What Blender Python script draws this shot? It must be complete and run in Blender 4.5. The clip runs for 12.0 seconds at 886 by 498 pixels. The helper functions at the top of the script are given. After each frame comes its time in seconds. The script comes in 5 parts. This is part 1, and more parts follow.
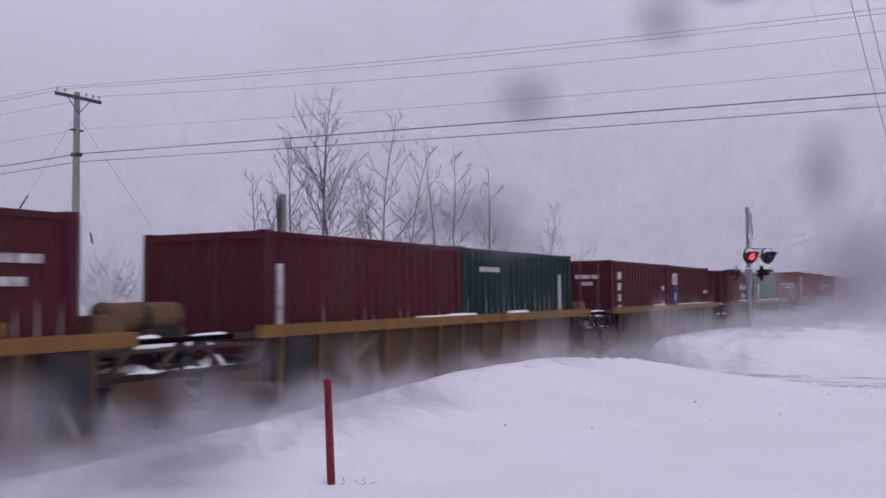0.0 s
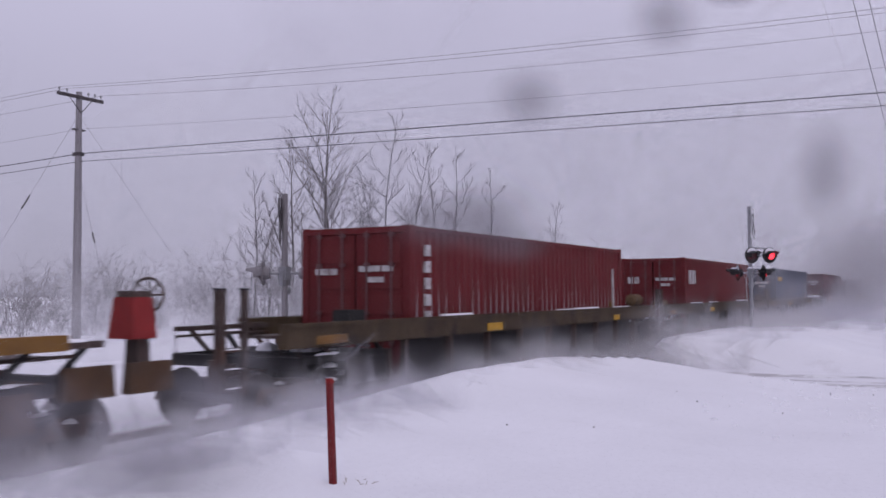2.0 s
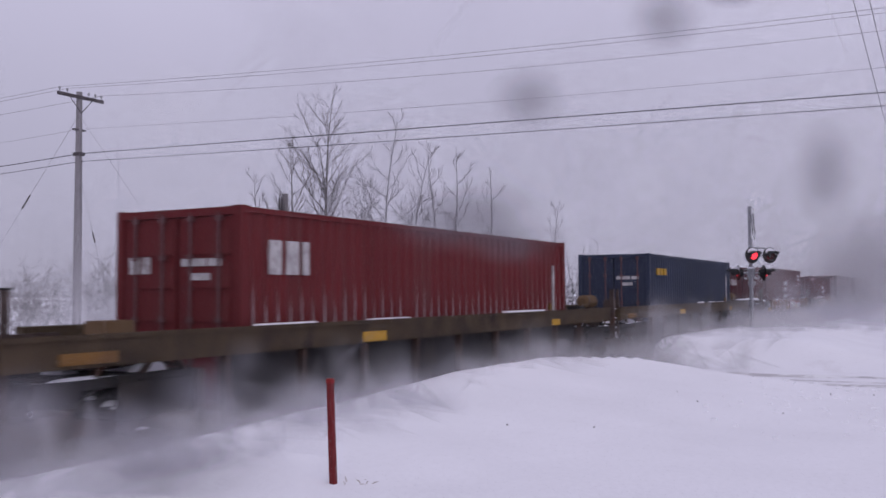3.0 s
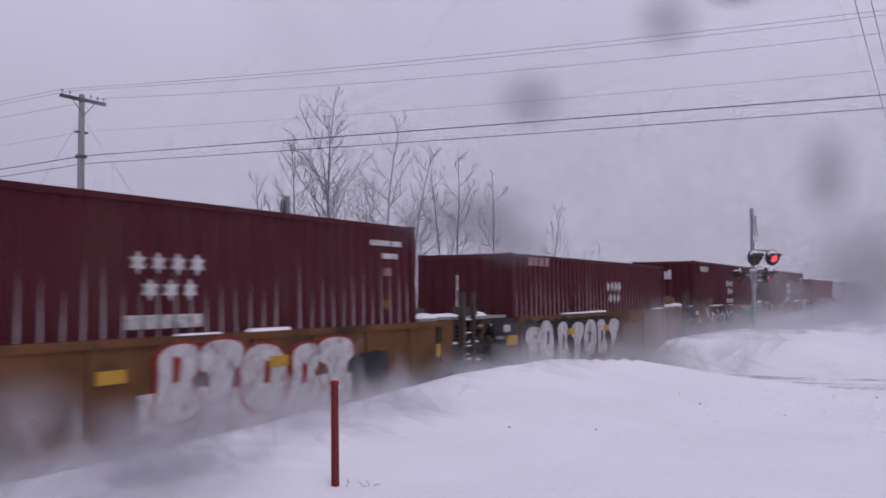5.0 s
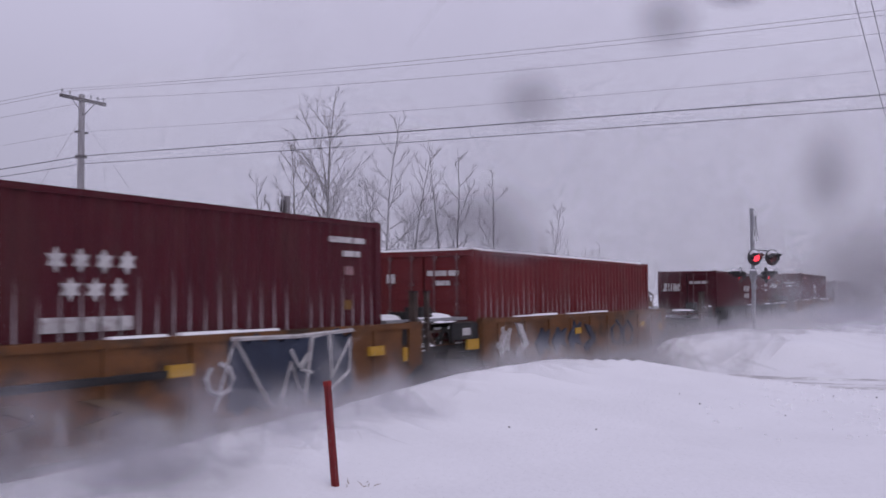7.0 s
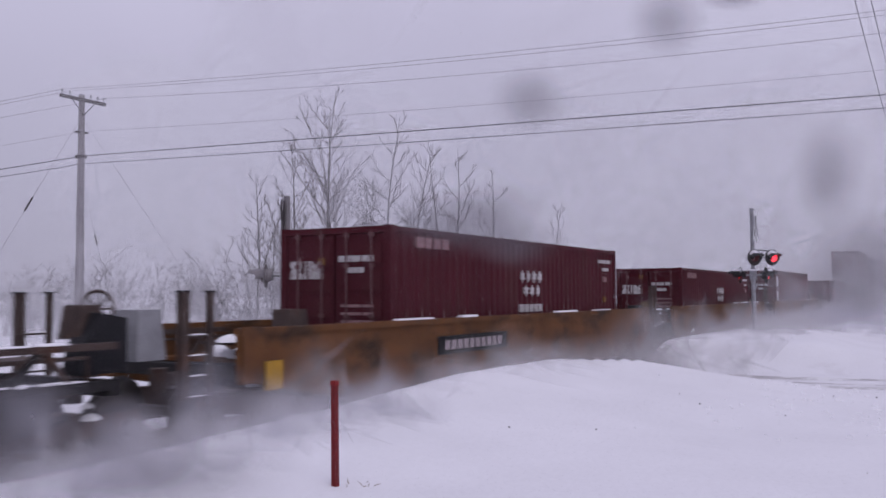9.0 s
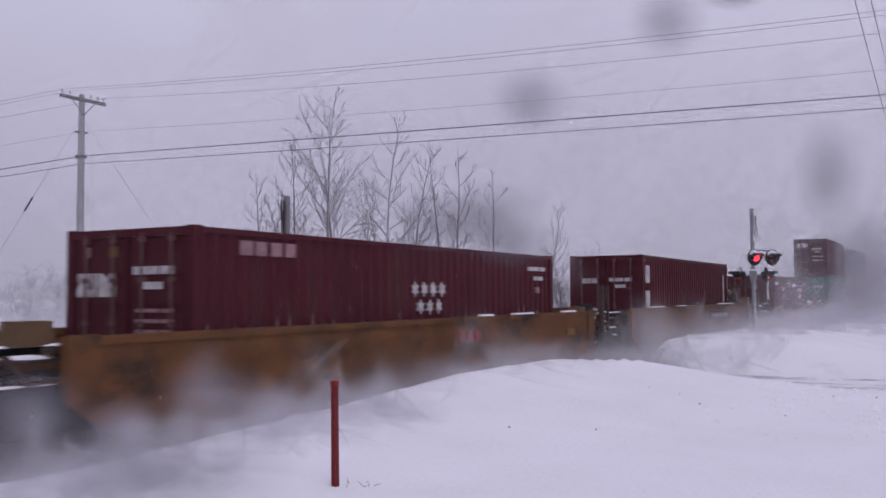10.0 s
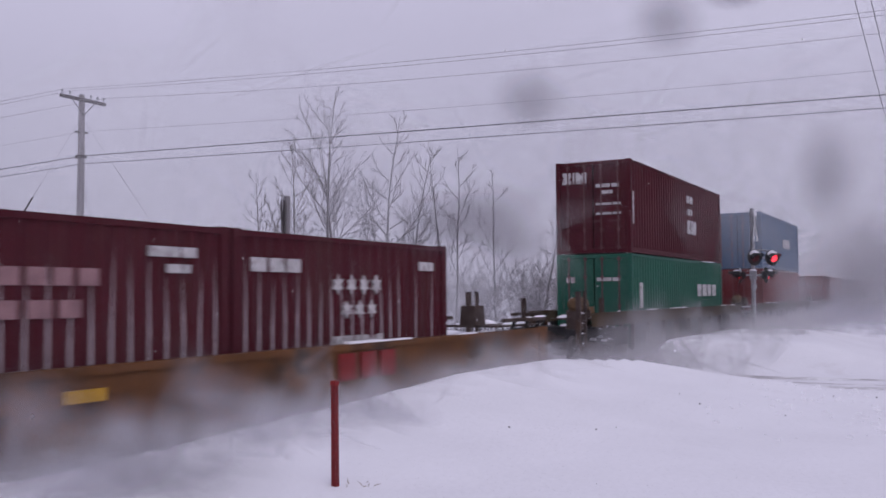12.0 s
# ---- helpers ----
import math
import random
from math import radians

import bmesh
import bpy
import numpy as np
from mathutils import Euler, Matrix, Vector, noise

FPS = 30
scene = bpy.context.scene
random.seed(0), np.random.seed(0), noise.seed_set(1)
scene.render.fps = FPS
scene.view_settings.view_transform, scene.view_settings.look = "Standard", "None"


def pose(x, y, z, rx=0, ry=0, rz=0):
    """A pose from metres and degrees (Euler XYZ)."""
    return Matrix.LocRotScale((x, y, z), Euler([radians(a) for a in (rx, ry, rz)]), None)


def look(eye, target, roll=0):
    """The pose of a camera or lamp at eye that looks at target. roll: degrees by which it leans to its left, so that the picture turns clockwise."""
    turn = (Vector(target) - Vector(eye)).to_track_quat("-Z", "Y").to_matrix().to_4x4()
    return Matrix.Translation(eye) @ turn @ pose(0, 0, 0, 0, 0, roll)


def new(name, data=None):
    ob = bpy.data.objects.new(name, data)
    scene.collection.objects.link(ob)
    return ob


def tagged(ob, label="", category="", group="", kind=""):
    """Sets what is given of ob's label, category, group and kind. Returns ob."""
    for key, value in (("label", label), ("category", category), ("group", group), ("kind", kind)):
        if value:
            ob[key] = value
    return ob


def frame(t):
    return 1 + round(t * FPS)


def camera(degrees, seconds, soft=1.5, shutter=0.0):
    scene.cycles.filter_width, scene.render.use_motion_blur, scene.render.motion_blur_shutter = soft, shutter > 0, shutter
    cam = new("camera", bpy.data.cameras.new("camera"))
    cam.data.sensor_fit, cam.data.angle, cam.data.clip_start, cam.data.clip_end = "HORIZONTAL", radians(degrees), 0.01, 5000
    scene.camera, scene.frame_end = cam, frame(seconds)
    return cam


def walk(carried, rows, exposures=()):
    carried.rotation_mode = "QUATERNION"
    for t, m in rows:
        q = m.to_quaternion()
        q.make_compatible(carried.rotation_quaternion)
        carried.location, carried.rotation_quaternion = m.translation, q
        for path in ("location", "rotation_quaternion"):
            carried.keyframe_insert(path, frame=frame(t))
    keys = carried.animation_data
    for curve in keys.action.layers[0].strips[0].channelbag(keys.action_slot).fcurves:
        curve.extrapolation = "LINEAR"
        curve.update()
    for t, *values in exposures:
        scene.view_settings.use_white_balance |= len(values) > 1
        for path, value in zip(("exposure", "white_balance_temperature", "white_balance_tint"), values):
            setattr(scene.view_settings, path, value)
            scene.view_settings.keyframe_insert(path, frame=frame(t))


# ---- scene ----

# World: x runs along the track (the train comes from +x), y away from the camera across it, z up; rail top at z = 0.
EYE = (0.0, 0.0, 2.0)
cam = camera(50.98, 12.0, soft=1.6, shutter=0.12)


def aim(turn, tilt):
    """The camera's pose, turned and tilted by a few hundredths of a degree from its rest."""
    a, p = radians(28.99 + turn), radians(2.846 + tilt)
    return look(EYE, (math.cos(p) * math.cos(a), math.cos(p) * math.sin(a), EYE[2] + math.sin(p)), roll=-0.37)


CAM_ROWS = [(0.0, aim(-0.25, -0.11)), (0.5, aim(-0.14, -0.14)), (1.0, aim(-0.11, -0.16)), (1.5, aim(-0.11, -0.16)),
            (2.0, aim(-0.14, -0.14)), (2.5, aim(-0.14, -0.14)), (3.0, aim(-0.12, -0.14)), (3.2, aim(-0.12, -0.14)),
            (4.8, aim(0, 0)), (8.0, aim(0, 0)), (12.0, aim(0, 0))]
walk(cam, CAM_ROWS)

# ---- light: a bright overcast sky ----
world = bpy.data.worlds.new("overcast")
scene.world = world
world.use_nodes = True
wn, wl = world.node_tree.nodes, world.node_tree.links
for n in list(wn):
    wn.remove(n)
sky = wn.new("ShaderNodeTexSky")
sky.sky_type, sky.sun_disc = "NISHITA", False
sky.sun_elevation, sky.sun_rotation = radians(35), radians(200)
sky_b = wn.new("ShaderNodeBackground")
wl.new(sky.outputs["Color"], sky_b.inputs["Color"])
sky_b.inputs["Strength"].default_value = 0.05
cloud_b = wn.new("ShaderNodeBackground")
cloud_b.inputs["Color"].default_value = (0.525, 0.50, 0.64, 1)
cloud_b.inputs["Strength"].default_value = 1.0
wtc, wno = wn.new("ShaderNodeTexCoord"), wn.new("ShaderNodeTexNoise")
wno.inputs["Scale"].default_value, wno.inputs["Detail"].default_value = 1.6, 4
wramp = wn.new("ShaderNodeValToRGB")
wramp.color_ramp.elements[0].color, wramp.color_ramp.elements[1].color = (0.50, 0.475, 0.635, 1), (0.57, 0.545, 0.72, 1)
wramp.color_ramp.elements[0].position, wramp.color_ramp.elements[1].position = 0.3, 0.7
wl.new(wtc.outputs["Generated"], wno.inputs["Vector"])
wl.new(wno.outputs["Fac"], wramp.inputs["Fac"])
wsep, whz, wmul = wn.new("ShaderNodeSeparateXYZ"), wn.new("ShaderNodeMapRange"), wn.new("ShaderNodeVectorMath")
wmul.operation = "SCALE"
whz.inputs[1].default_value, whz.inputs[2].default_value, whz.inputs[3].default_value, whz.inputs[4].default_value = -0.02, 0.34, 0.66, 1.065
wl.new(wtc.outputs["Generated"], wsep.inputs[0])
wl.new(wsep.outputs["Z"], whz.inputs[0])
wl.new(wramp.outputs["Color"], wmul.inputs[0])
wl.new(whz.outputs[0], wmul.inputs["Scale"])
wl.new(wmul.outputs[0], cloud_b.inputs["Color"])
wout = wn.new("ShaderNodeOutputWorld")
wmix = wn.new("ShaderNodeMixShader")
wmix.inputs[0].default_value = 0.04
wl.new(cloud_b.outputs[0], wmix.inputs[1])
wl.new(sky_b.outputs[0], wmix.inputs[2])
wl.new(wmix.outputs[0], wout.inputs["Surface"])
sun_data = bpy.data.lights.new("sun", "SUN")
sun_data.energy, sun_data.angle, sun_data.color = 0.72, radians(60), (1.0, 0.97, 0.98)
sun = new("sun", sun_data)
sun.matrix_world = look((-10, -30, 40), (20, 10, 0))


# ---- materials ----
def mat(name, color, rough=0.7, metal=0.0, vary=0.25, scale=3.0, bump=0.15, dirt=None, dirt_at=(0.55, 0.7), dirt_scale=1.3, fine=40.0, stretch=(1, 1, 1)):
    """A painted or bare surface with tone changes at two sizes, dirt in patches and a fine relief."""
    m = bpy.data.materials.new(name)
    m.use_nodes = True
    nt = m.node_tree
    b = nt.nodes["Principled BSDF"]
    tc, mp = nt.nodes.new("ShaderNodeTexCoord"), nt.nodes.new("ShaderNodeMapping")
    mp.inputs["Scale"].default_value = stretch
    nt.links.new(tc.outputs["Object"], mp.inputs["Vector"])
    a, f = nt.nodes.new("ShaderNodeTexNoise"), nt.nodes.new("ShaderNodeTexNoise")
    a.inputs["Scale"].default_value, a.inputs["Detail"].default_value = scale, 6
    f.inputs["Scale"].default_value, f.inputs["Detail"].default_value = fine, 3
    for n in (a, f):
        nt.links.new(mp.outputs[0], n.inputs["Vector"])
    ramp = nt.nodes.new("ShaderNodeValToRGB")
    e = ramp.color_ramp.elements
    e[0].position, e[1].position = 0.3, 0.72
    e[0].color = (*[c * (1 - vary) for c in color], 1)
    e[1].color = (*[min(1, c * (1 + vary)) for c in color], 1)
    mixf = nt.nodes.new("ShaderNodeMix")
    mixf.data_type = "FLOAT"
    mixf.inputs[0].default_value = 0.35
    nt.links.new(a.outputs["Fac"], mixf.inputs[2])
    nt.links.new(f.outputs["Fac"], mixf.inputs[3])
    nt.links.new(mixf.outputs[0], ramp.inputs["Fac"])
    out = ramp.outputs["Color"]
    if dirt:
        d = nt.nodes.new("ShaderNodeTexNoise")
        d.inputs["Scale"].default_value, d.inputs["Detail"].default_value, d.inputs["Roughness"].default_value = dirt_scale, 8, 0.65
        nt.links.new(mp.outputs[0], d.inputs["Vector"])
        dr = nt.nodes.new("ShaderNodeValToRGB")
        dr.color_ramp.elements[0].position, dr.color_ramp.elements[1].position = dirt_at
        nt.links.new(d.outputs["Fac"], dr.inputs["Fac"])
        mx = nt.nodes.new("ShaderNodeMix")
        mx.data_type = "RGBA"
        nt.links.new(dr.outputs["Color"], mx.inputs[0])
        nt.links.new(out, mx.inputs[6])
        mx.inputs[7].default_value = (*dirt, 1)
        out = mx.outputs[2]
    nt.links.new(out, b.inputs["Base Color"])
    b.inputs["Roughness"].default_value, b.inputs["Metallic"].default_value = rough, metal
    b.inputs["Specular IOR Level"].default_value = 0.10
    bp = nt.nodes.new("ShaderNodeBump")
    bp.inputs["Strength"].default_value, bp.inputs["Distance"].default_value = bump, 0.02
    nt.links.new(f.outputs["Fac"], bp.inputs["Height"])
    nt.links.new(bp.outputs[0], b.inputs["Normal"])
    return m


def glow(name, color, power):
    m = bpy.data.materials.new(name)
    m.use_nodes = True
    b = m.node_tree.nodes["Principled BSDF"]
    b.inputs["Base Color"].default_value = (*color, 1)
    b.inputs["Emission Color"].default_value = (*color, 1)
    b.inputs["Emission Strength"].default_value = power
    return m


RUST = (0.10, 0.045, 0.025)
M_SNOW = mat("snow", (0.805, 0.80, 0.84), 0.85, vary=0.05, scale=0.6, bump=0.5, fine=14, dirt=(0.62, 0.60, 0.62), dirt_at=(0.62, 0.85), dirt_scale=0.5)
M_MAROON = mat("maroon container paint", (0.060, 0.0078, 0.0135), 0.6, vary=0.22, scale=1.2, dirt=(0.06, 0.02, 0.02), dirt_at=(0.5, 0.75), stretch=(1, 1, 0.35))
M_OXIDE = mat("red container paint", (0.115, 0.016, 0.018), 0.6, vary=0.2, scale=1.2, dirt=(0.10, 0.03, 0.03), dirt_at=(0.5, 0.75), stretch=(1, 1, 0.35))
M_GREEN = mat("green container paint", (0.02, 0.095, 0.065), 0.6, vary=0.2, scale=1.2, dirt=(0.03, 0.08, 0.06), dirt_at=(0.5, 0.75), stretch=(1, 1, 0.35))
M_DKGREEN = mat("dark green container paint", (0.008, 0.024, 0.021), 0.6, vary=0.2, scale=1.2, dirt=(0.02, 0.04, 0.04), stretch=(1, 1, 0.35))
M_NAVY = mat("navy container paint", (0.03, 0.038, 0.066), 0.6, vary=0.2, scale=1.2, dirt=(0.03, 0.035, 0.05), stretch=(1, 1, 0.35))
M_BLUE = mat("blue container paint", (0.045, 0.085, 0.15), 0.6, vary=0.2, scale=1.2, dirt=(0.05, 0.09, 0.15), stretch=(1, 1, 0.35))
M_MARK = mat("white marking paint", (0.46, 0.44, 0.45), 0.7, vary=0.3, scale=6, dirt=(0.14, 0.08, 0.08), dirt_at=(0.5, 0.75), dirt_scale=5)
M_YMARK = mat("yellow marking paint", (0.42, 0.24, 0.035), 0.7, vary=0.2, scale=6)
M_BMARK = mat("blue marking paint", (0.022, 0.04, 0.17), 0.7, vary=0.2, scale=6)
M_RMARK = mat("red marking paint", (0.22, 0.025, 0.025), 0.7, vary=0.2, scale=6)
M_KMARK = mat("black marking paint", (0.02, 0.02, 0.022), 0.7, vary=0.2, scale=6)
M_GMARK = mat("green graffiti paint", (0.035, 0.115, 0.045), 0.7, vary=0.3, scale=4)
M_FROST = mat("packed frost", (0.36, 0.30, 0.32), 0.9, vary=0.3, scale=9, bump=0.4)
M_YCAR = mat("weathered yellow railcar paint", (0.132, 0.057, 0.023), 0.75, vary=0.45, scale=1.9, dirt=(0.045, 0.028, 0.019), dirt_at=(0.48, 0.66), dirt_scale=1.7, stretch=(0.6, 1, 1.1))
M_BCAR = mat("brown grimy railcar paint", (0.085, 0.048, 0.028), 0.8, vary=0.35, scale=2, dirt=(0.06, 0.04, 0.03), dirt_at=(0.45, 0.7))
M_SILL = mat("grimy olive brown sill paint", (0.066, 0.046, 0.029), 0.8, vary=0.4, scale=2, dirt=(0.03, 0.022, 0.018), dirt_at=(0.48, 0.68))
M_OCAR = mat("ochre railcar chord", (0.19, 0.10, 0.032), 0.75, vary=0.3, scale=2, dirt=(0.12, 0.07, 0.04), dirt_at=(0.5, 0.72))
M_KCAR = mat("black grimy steel, also for shaded plates", (0.022, 0.021, 0.022), 0.7, vary=0.4, scale=3, dirt=(0.06, 0.05, 0.045), dirt_at=(0.55, 0.75))
M_STEEL = mat("dark rusty steel", (0.07, 0.05, 0.045), 0.6, 0.3, vary=0.4, scale=4, dirt=RUST)
M_WHEEL = mat("wheel steel", (0.09, 0.08, 0.08), 0.45, 0.7, vary=0.3, scale=6)
M_TANK = mat("tan air tank paint", (0.12, 0.074, 0.04), 0.7, vary=0.3, scale=3, dirt=(0.05, 0.035, 0.025))
M_ROD = mat("dull painted rod", (0.12, 0.06, 0.066), 0.6, vary=0.3, scale=5)
M_GALV = mat("galvanised mast", (0.30, 0.30, 0.32), 0.5, 0.4, vary=0.2, scale=5)
M_BLACK = mat("black signal paint", (0.012, 0.012, 0.014), 0.45, vary=0.3, scale=8)
M_LENS = mat("dark red lens", (0.05, 0.004, 0.006), 0.15, vary=0.1, scale=12)
M_LIT = glow("lit red lens", (1.0, 0.03, 0.05), 2.2)
M_WHITE = mat("white sign paint", (0.6, 0.6, 0.62), 0.6, vary=0.12, scale=5)
M_STAKE = mat("red stake paint", (0.15, 0.02, 0.022), 0.6, vary=0.3, scale=8, dirt=(0.10, 0.02, 0.02))
M_POLE = mat("grey weathered pole", (0.23, 0.215, 0.23), 0.9, vary=0.25, scale=4, stretch=(6, 6, 0.4))
M_ARM = mat("dark crossarm timber and shaded sign backs", (0.08, 0.07, 0.075), 0.9, vary=0.3, scale=5)
M_WIRE = mat("wire", (0.03, 0.03, 0.035), 0.6, vary=0.2, scale=2)
M_GREYWIRE = mat("bare wire", (0.22, 0.21, 0.23), 0.5, vary=0.2, scale=2)
# Bark and twigs are paler than bare wood: haze put into their colour.
M_BARK = mat("grey bark paled for haze", (0.165, 0.15, 0.156), 0.95, vary=0.35, scale=6, bump=0.6)
M_TWIG = mat("rimed twigs paled for haze", (0.165, 0.15, 0.156), 0.95, vary=0.3, scale=6)
M_RAIL = mat("rail steel", (0.14, 0.09, 0.07), 0.5, 0.5, vary=0.3, scale=5)
M_GRIT = mat("road grit", (0.16, 0.14, 0.14), 0.95, vary=0.4, scale=20)
M_SLUSH = mat("packed grey slush", (0.50, 0.48, 0.50), 0.8, vary=0.25, scale=2.5, bump=0.5, dirt=(0.8, 0.8, 0.82), dirt_at=(0.45, 0.6))
M_FADED = mat("faded pink marking paint", (0.26, 0.15, 0.16), 0.7, vary=0.3, scale=6)
M_SPRAY = mat("dark blue spray paint", (0.030, 0.037, 0.062), 0.7, vary=0.4, scale=3)
M_GRASS = mat("dry grass", (0.22, 0.16, 0.10), 0.95, vary=0.3, scale=9)


def snow_dust(name, peak, grain, color=(0.85, 0.85, 0.87), uneven=(0.5, 1.3)):
    """Airborne snow: lit from all sides, lets most light through, thinning out to the rim of each wisp."""
    m = bpy.data.materials.new(name)
    m.use_nodes = True
    nt = m.node_tree
    for n in list(nt.nodes):
        nt.nodes.remove(n)
    d, t, mx, o, clear, thin = (nt.nodes.new("ShaderNode" + k) for k in ("BsdfDiffuse", "BsdfTranslucent", "MixShader", "OutputMaterial", "BsdfTransparent", "MixShader"))
    for n in (d, t):
        n.inputs["Color"].default_value = (*color, 1)
    mx.inputs[0].default_value = 0.5
    nt.links.new(d.outputs[0], mx.inputs[1])
    nt.links.new(t.outputs[0], mx.inputs[2])
    if not peak:
        nt.links.new(mx.outputs[0], o.inputs["Surface"])
        return m
    tc, dist, fall, no, grow, mul = (nt.nodes.new("ShaderNode" + k) for k in ("TexCoord", "VectorMath", "MapRange", "TexNoise", "MapRange", "Math"))
    dist.operation, mul.operation = "DISTANCE", "MULTIPLY"
    dist.inputs[1].default_value = (0.5, 0.5, 0)
    nt.links.new(tc.outputs["UV"], dist.inputs[0])
    fall.interpolation_type = "SMOOTHSTEP"
    fall.inputs[1].default_value, fall.inputs[2].default_value, fall.inputs[3].default_value, fall.inputs[4].default_value = 0.0, 0.46, peak, 0.0
    nt.links.new(dist.outputs["Value"], fall.inputs[0])
    no.inputs["Scale"].default_value, no.inputs["Detail"].default_value = grain, 5
    nt.links.new(tc.outputs["Object"], no.inputs["Vector"])
    grow.inputs[1].default_value, grow.inputs[2].default_value, grow.inputs[3].default_value, grow.inputs[4].default_value = 0.3, 0.7, *uneven
    nt.links.new(no.outputs["Fac"], grow.inputs[0])
    nt.links.new(fall.outputs[0], mul.inputs[0])
    nt.links.new(grow.outputs[0], mul.inputs[1])
    nt.links.new(mul.outputs[0], thin.inputs[0])
    nt.links.new(clear.outputs[0], thin.inputs[1])
    nt.links.new(mx.outputs[0], thin.inputs[2])
    nt.links.new(thin.outputs[0], o.inputs["Surface"])
    return m


M_HAZE = snow_dust("thin airborne snow", 0.15, 0.25)
M_DUST = snow_dust("dense airborne snow", 0.24, 1.2, (0.66, 0.65, 0.67))
M_SMEAR = snow_dust("water smear on glass", 0.5, 30, (0.20, 0.19, 0.21), (0.85, 1.1))
M_PALE = snow_dust("bright water smear on glass", 0.42, 30, (0.46, 0.45, 0.50), (0.7, 1.2))
M_PUFF = snow_dust("rolling airborne snow", 0.24, 1.6, (0.74, 0.73, 0.76), (0.4, 1.4))
M_SPRAYED = snow_dust("bright airborne snow", 0.22, 1.2, (0.82, 0.81, 0.84))
M_VEIL = snow_dust("grey airborne snow", 0.17, 1.0, (0.56, 0.55, 0.60), (0.5, 1.3))
M_FLAKE = snow_dust("snowflake", 0, 0)


# ---- mesh helpers ----
class Geo:
    """Collects vertices and faces of one mesh."""

    def __init__(self):
        self.v, self.f = [], []

    def box(self, x0, x1, y0, y1, z0, z1, taper=0.0):
        n = len(self.v)
        t = taper
        self.v += [(x0, y0, z0), (x1, y0, z0), (x1, y1, z0), (x0, y1, z0), (x0 + t, y0 + t, z1), (x1 - t, y0 + t, z1), (x1 - t, y1 - t, z1), (x0 + t, y1 - t, z1)]
        self.f += [tuple(n + i for i in q) for q in ((3, 2, 1, 0), (4, 5, 6, 7), (0, 1, 5, 4), (1, 2, 6, 5), (2, 3, 7, 6), (3, 0, 4, 7))]
        return self

    def tube(self, points, radii, sides=8, cap=True):
        pts = [Vector(p) for p in points]
        if not hasattr(radii, "__len__"):
            radii = [radii] * len(pts)
        n = len(self.v)
        for i, p in enumerate(pts):
            d = (pts[min(i + 1, len(pts) - 1)] - pts[max(i - 1, 0)]).normalized()
            u = d.cross(Vector((0.13, 0.31, 0.94)) if abs(d.z) < 0.9 else Vector((1, 0.1, 0))).normalized()
            w = d.cross(u)
            for k in range(sides):
                a = 2 * math.pi * k / sides
                self.v.append(tuple(p + (u * math.cos(a) + w * math.sin(a)) * radii[i]))
        for i in range(len(pts) - 1):
            for k in range(sides):
                a, b = n + i * sides + k, n + i * sides + (k + 1) % sides
                self.f.append((a, b, b + sides, a + sides))
        if cap:
            self.f.append(tuple(n + k for k in range(sides))[::-1])
            self.f.append(tuple(n + (len(pts) - 1) * sides + k for k in range(sides)))
        return self

    def prism(self, outline, y0, y1, axis="y"):
        """An outline in x and z (or y and z, for axis 'x') drawn out along the other axis."""
        n, k = len(self.v), len(outline)
        for w in (y0, y1):
            self.v += [(a, w, b) if axis == "y" else (w, a, b) for a, b in outline]
        self.f.append(tuple(range(n, n + k)))
        self.f.append(tuple(range(n + k, n + 2 * k))[::-1])
        for i in range(k):
            j = (i + 1) % k
            self.f.append((n + i, n + k + i, n + k + j, n + j))
        return self

    def dome(self, x, y, z, rx, ry, high, rnd=None, sides=9):
        """A soft heap with an uneven rim."""
        n = len(self.v)
        wob = [rnd.uniform(0.75, 1.15) if rnd else 1.0 for k in range(sides)]
        for u, h in ((1.0, 0.0), (0.8, 0.55), (0.45, 0.9)):
            for k in range(sides):
                a = 2 * math.pi * k / sides
                self.v.append((x + rx * u * wob[k] * math.cos(a), y + ry * u * wob[k] * math.sin(a), z + high * h))
        self.v.append((x, y, z + high))
        for i in range(2):
            for k in range(sides):
                a, b = n + i * sides + k, n + i * sides + (k + 1) % sides
                self.f.append((a, b, b + sides, a + sides))
        for k in range(sides):
            self.f.append((n + 2 * sides + k, n + 2 * sides + (k + 1) % sides, n + 3 * sides))
        self.f.append(tuple(n + k for k in range(sides))[::-1])
        return self

    def mesh(self, name):
        me = bpy.data.meshes.new(name)
        me.from_pydata(self.v, [], self.f)
        bm = bmesh.new()
        bm.from_mesh(me)
        bmesh.ops.recalc_face_normals(bm, faces=bm.faces)
        bm.to_mesh(me)
        bm.free()
        return me


def part(name, geo, material, parent=None, label="", at=None):
    me = geo if isinstance(geo, bpy.types.Mesh) else geo.mesh(name)
    if not me.materials:
        me.materials.append(material)
    ob = new(name, me)
    if parent:
        ob.parent = parent
    if at is not None:
        ob.matrix_basis = at
    if label:
        tagged(ob, label)
    return ob


def thing(name, label, category, group="", m=None):
    ob = tagged(new(name), label, category, group)
    ob.empty_display_size = 0.2
    if m is not None:
        ob.matrix_basis = m
    return ob


# ---- ground ----
def lerp(x, xs, ys):
    return float(np.interp(x, xs, ys))


def smooth(t):
    t = min(1, max(0, t))
    return t * t * (3 - 2 * t)


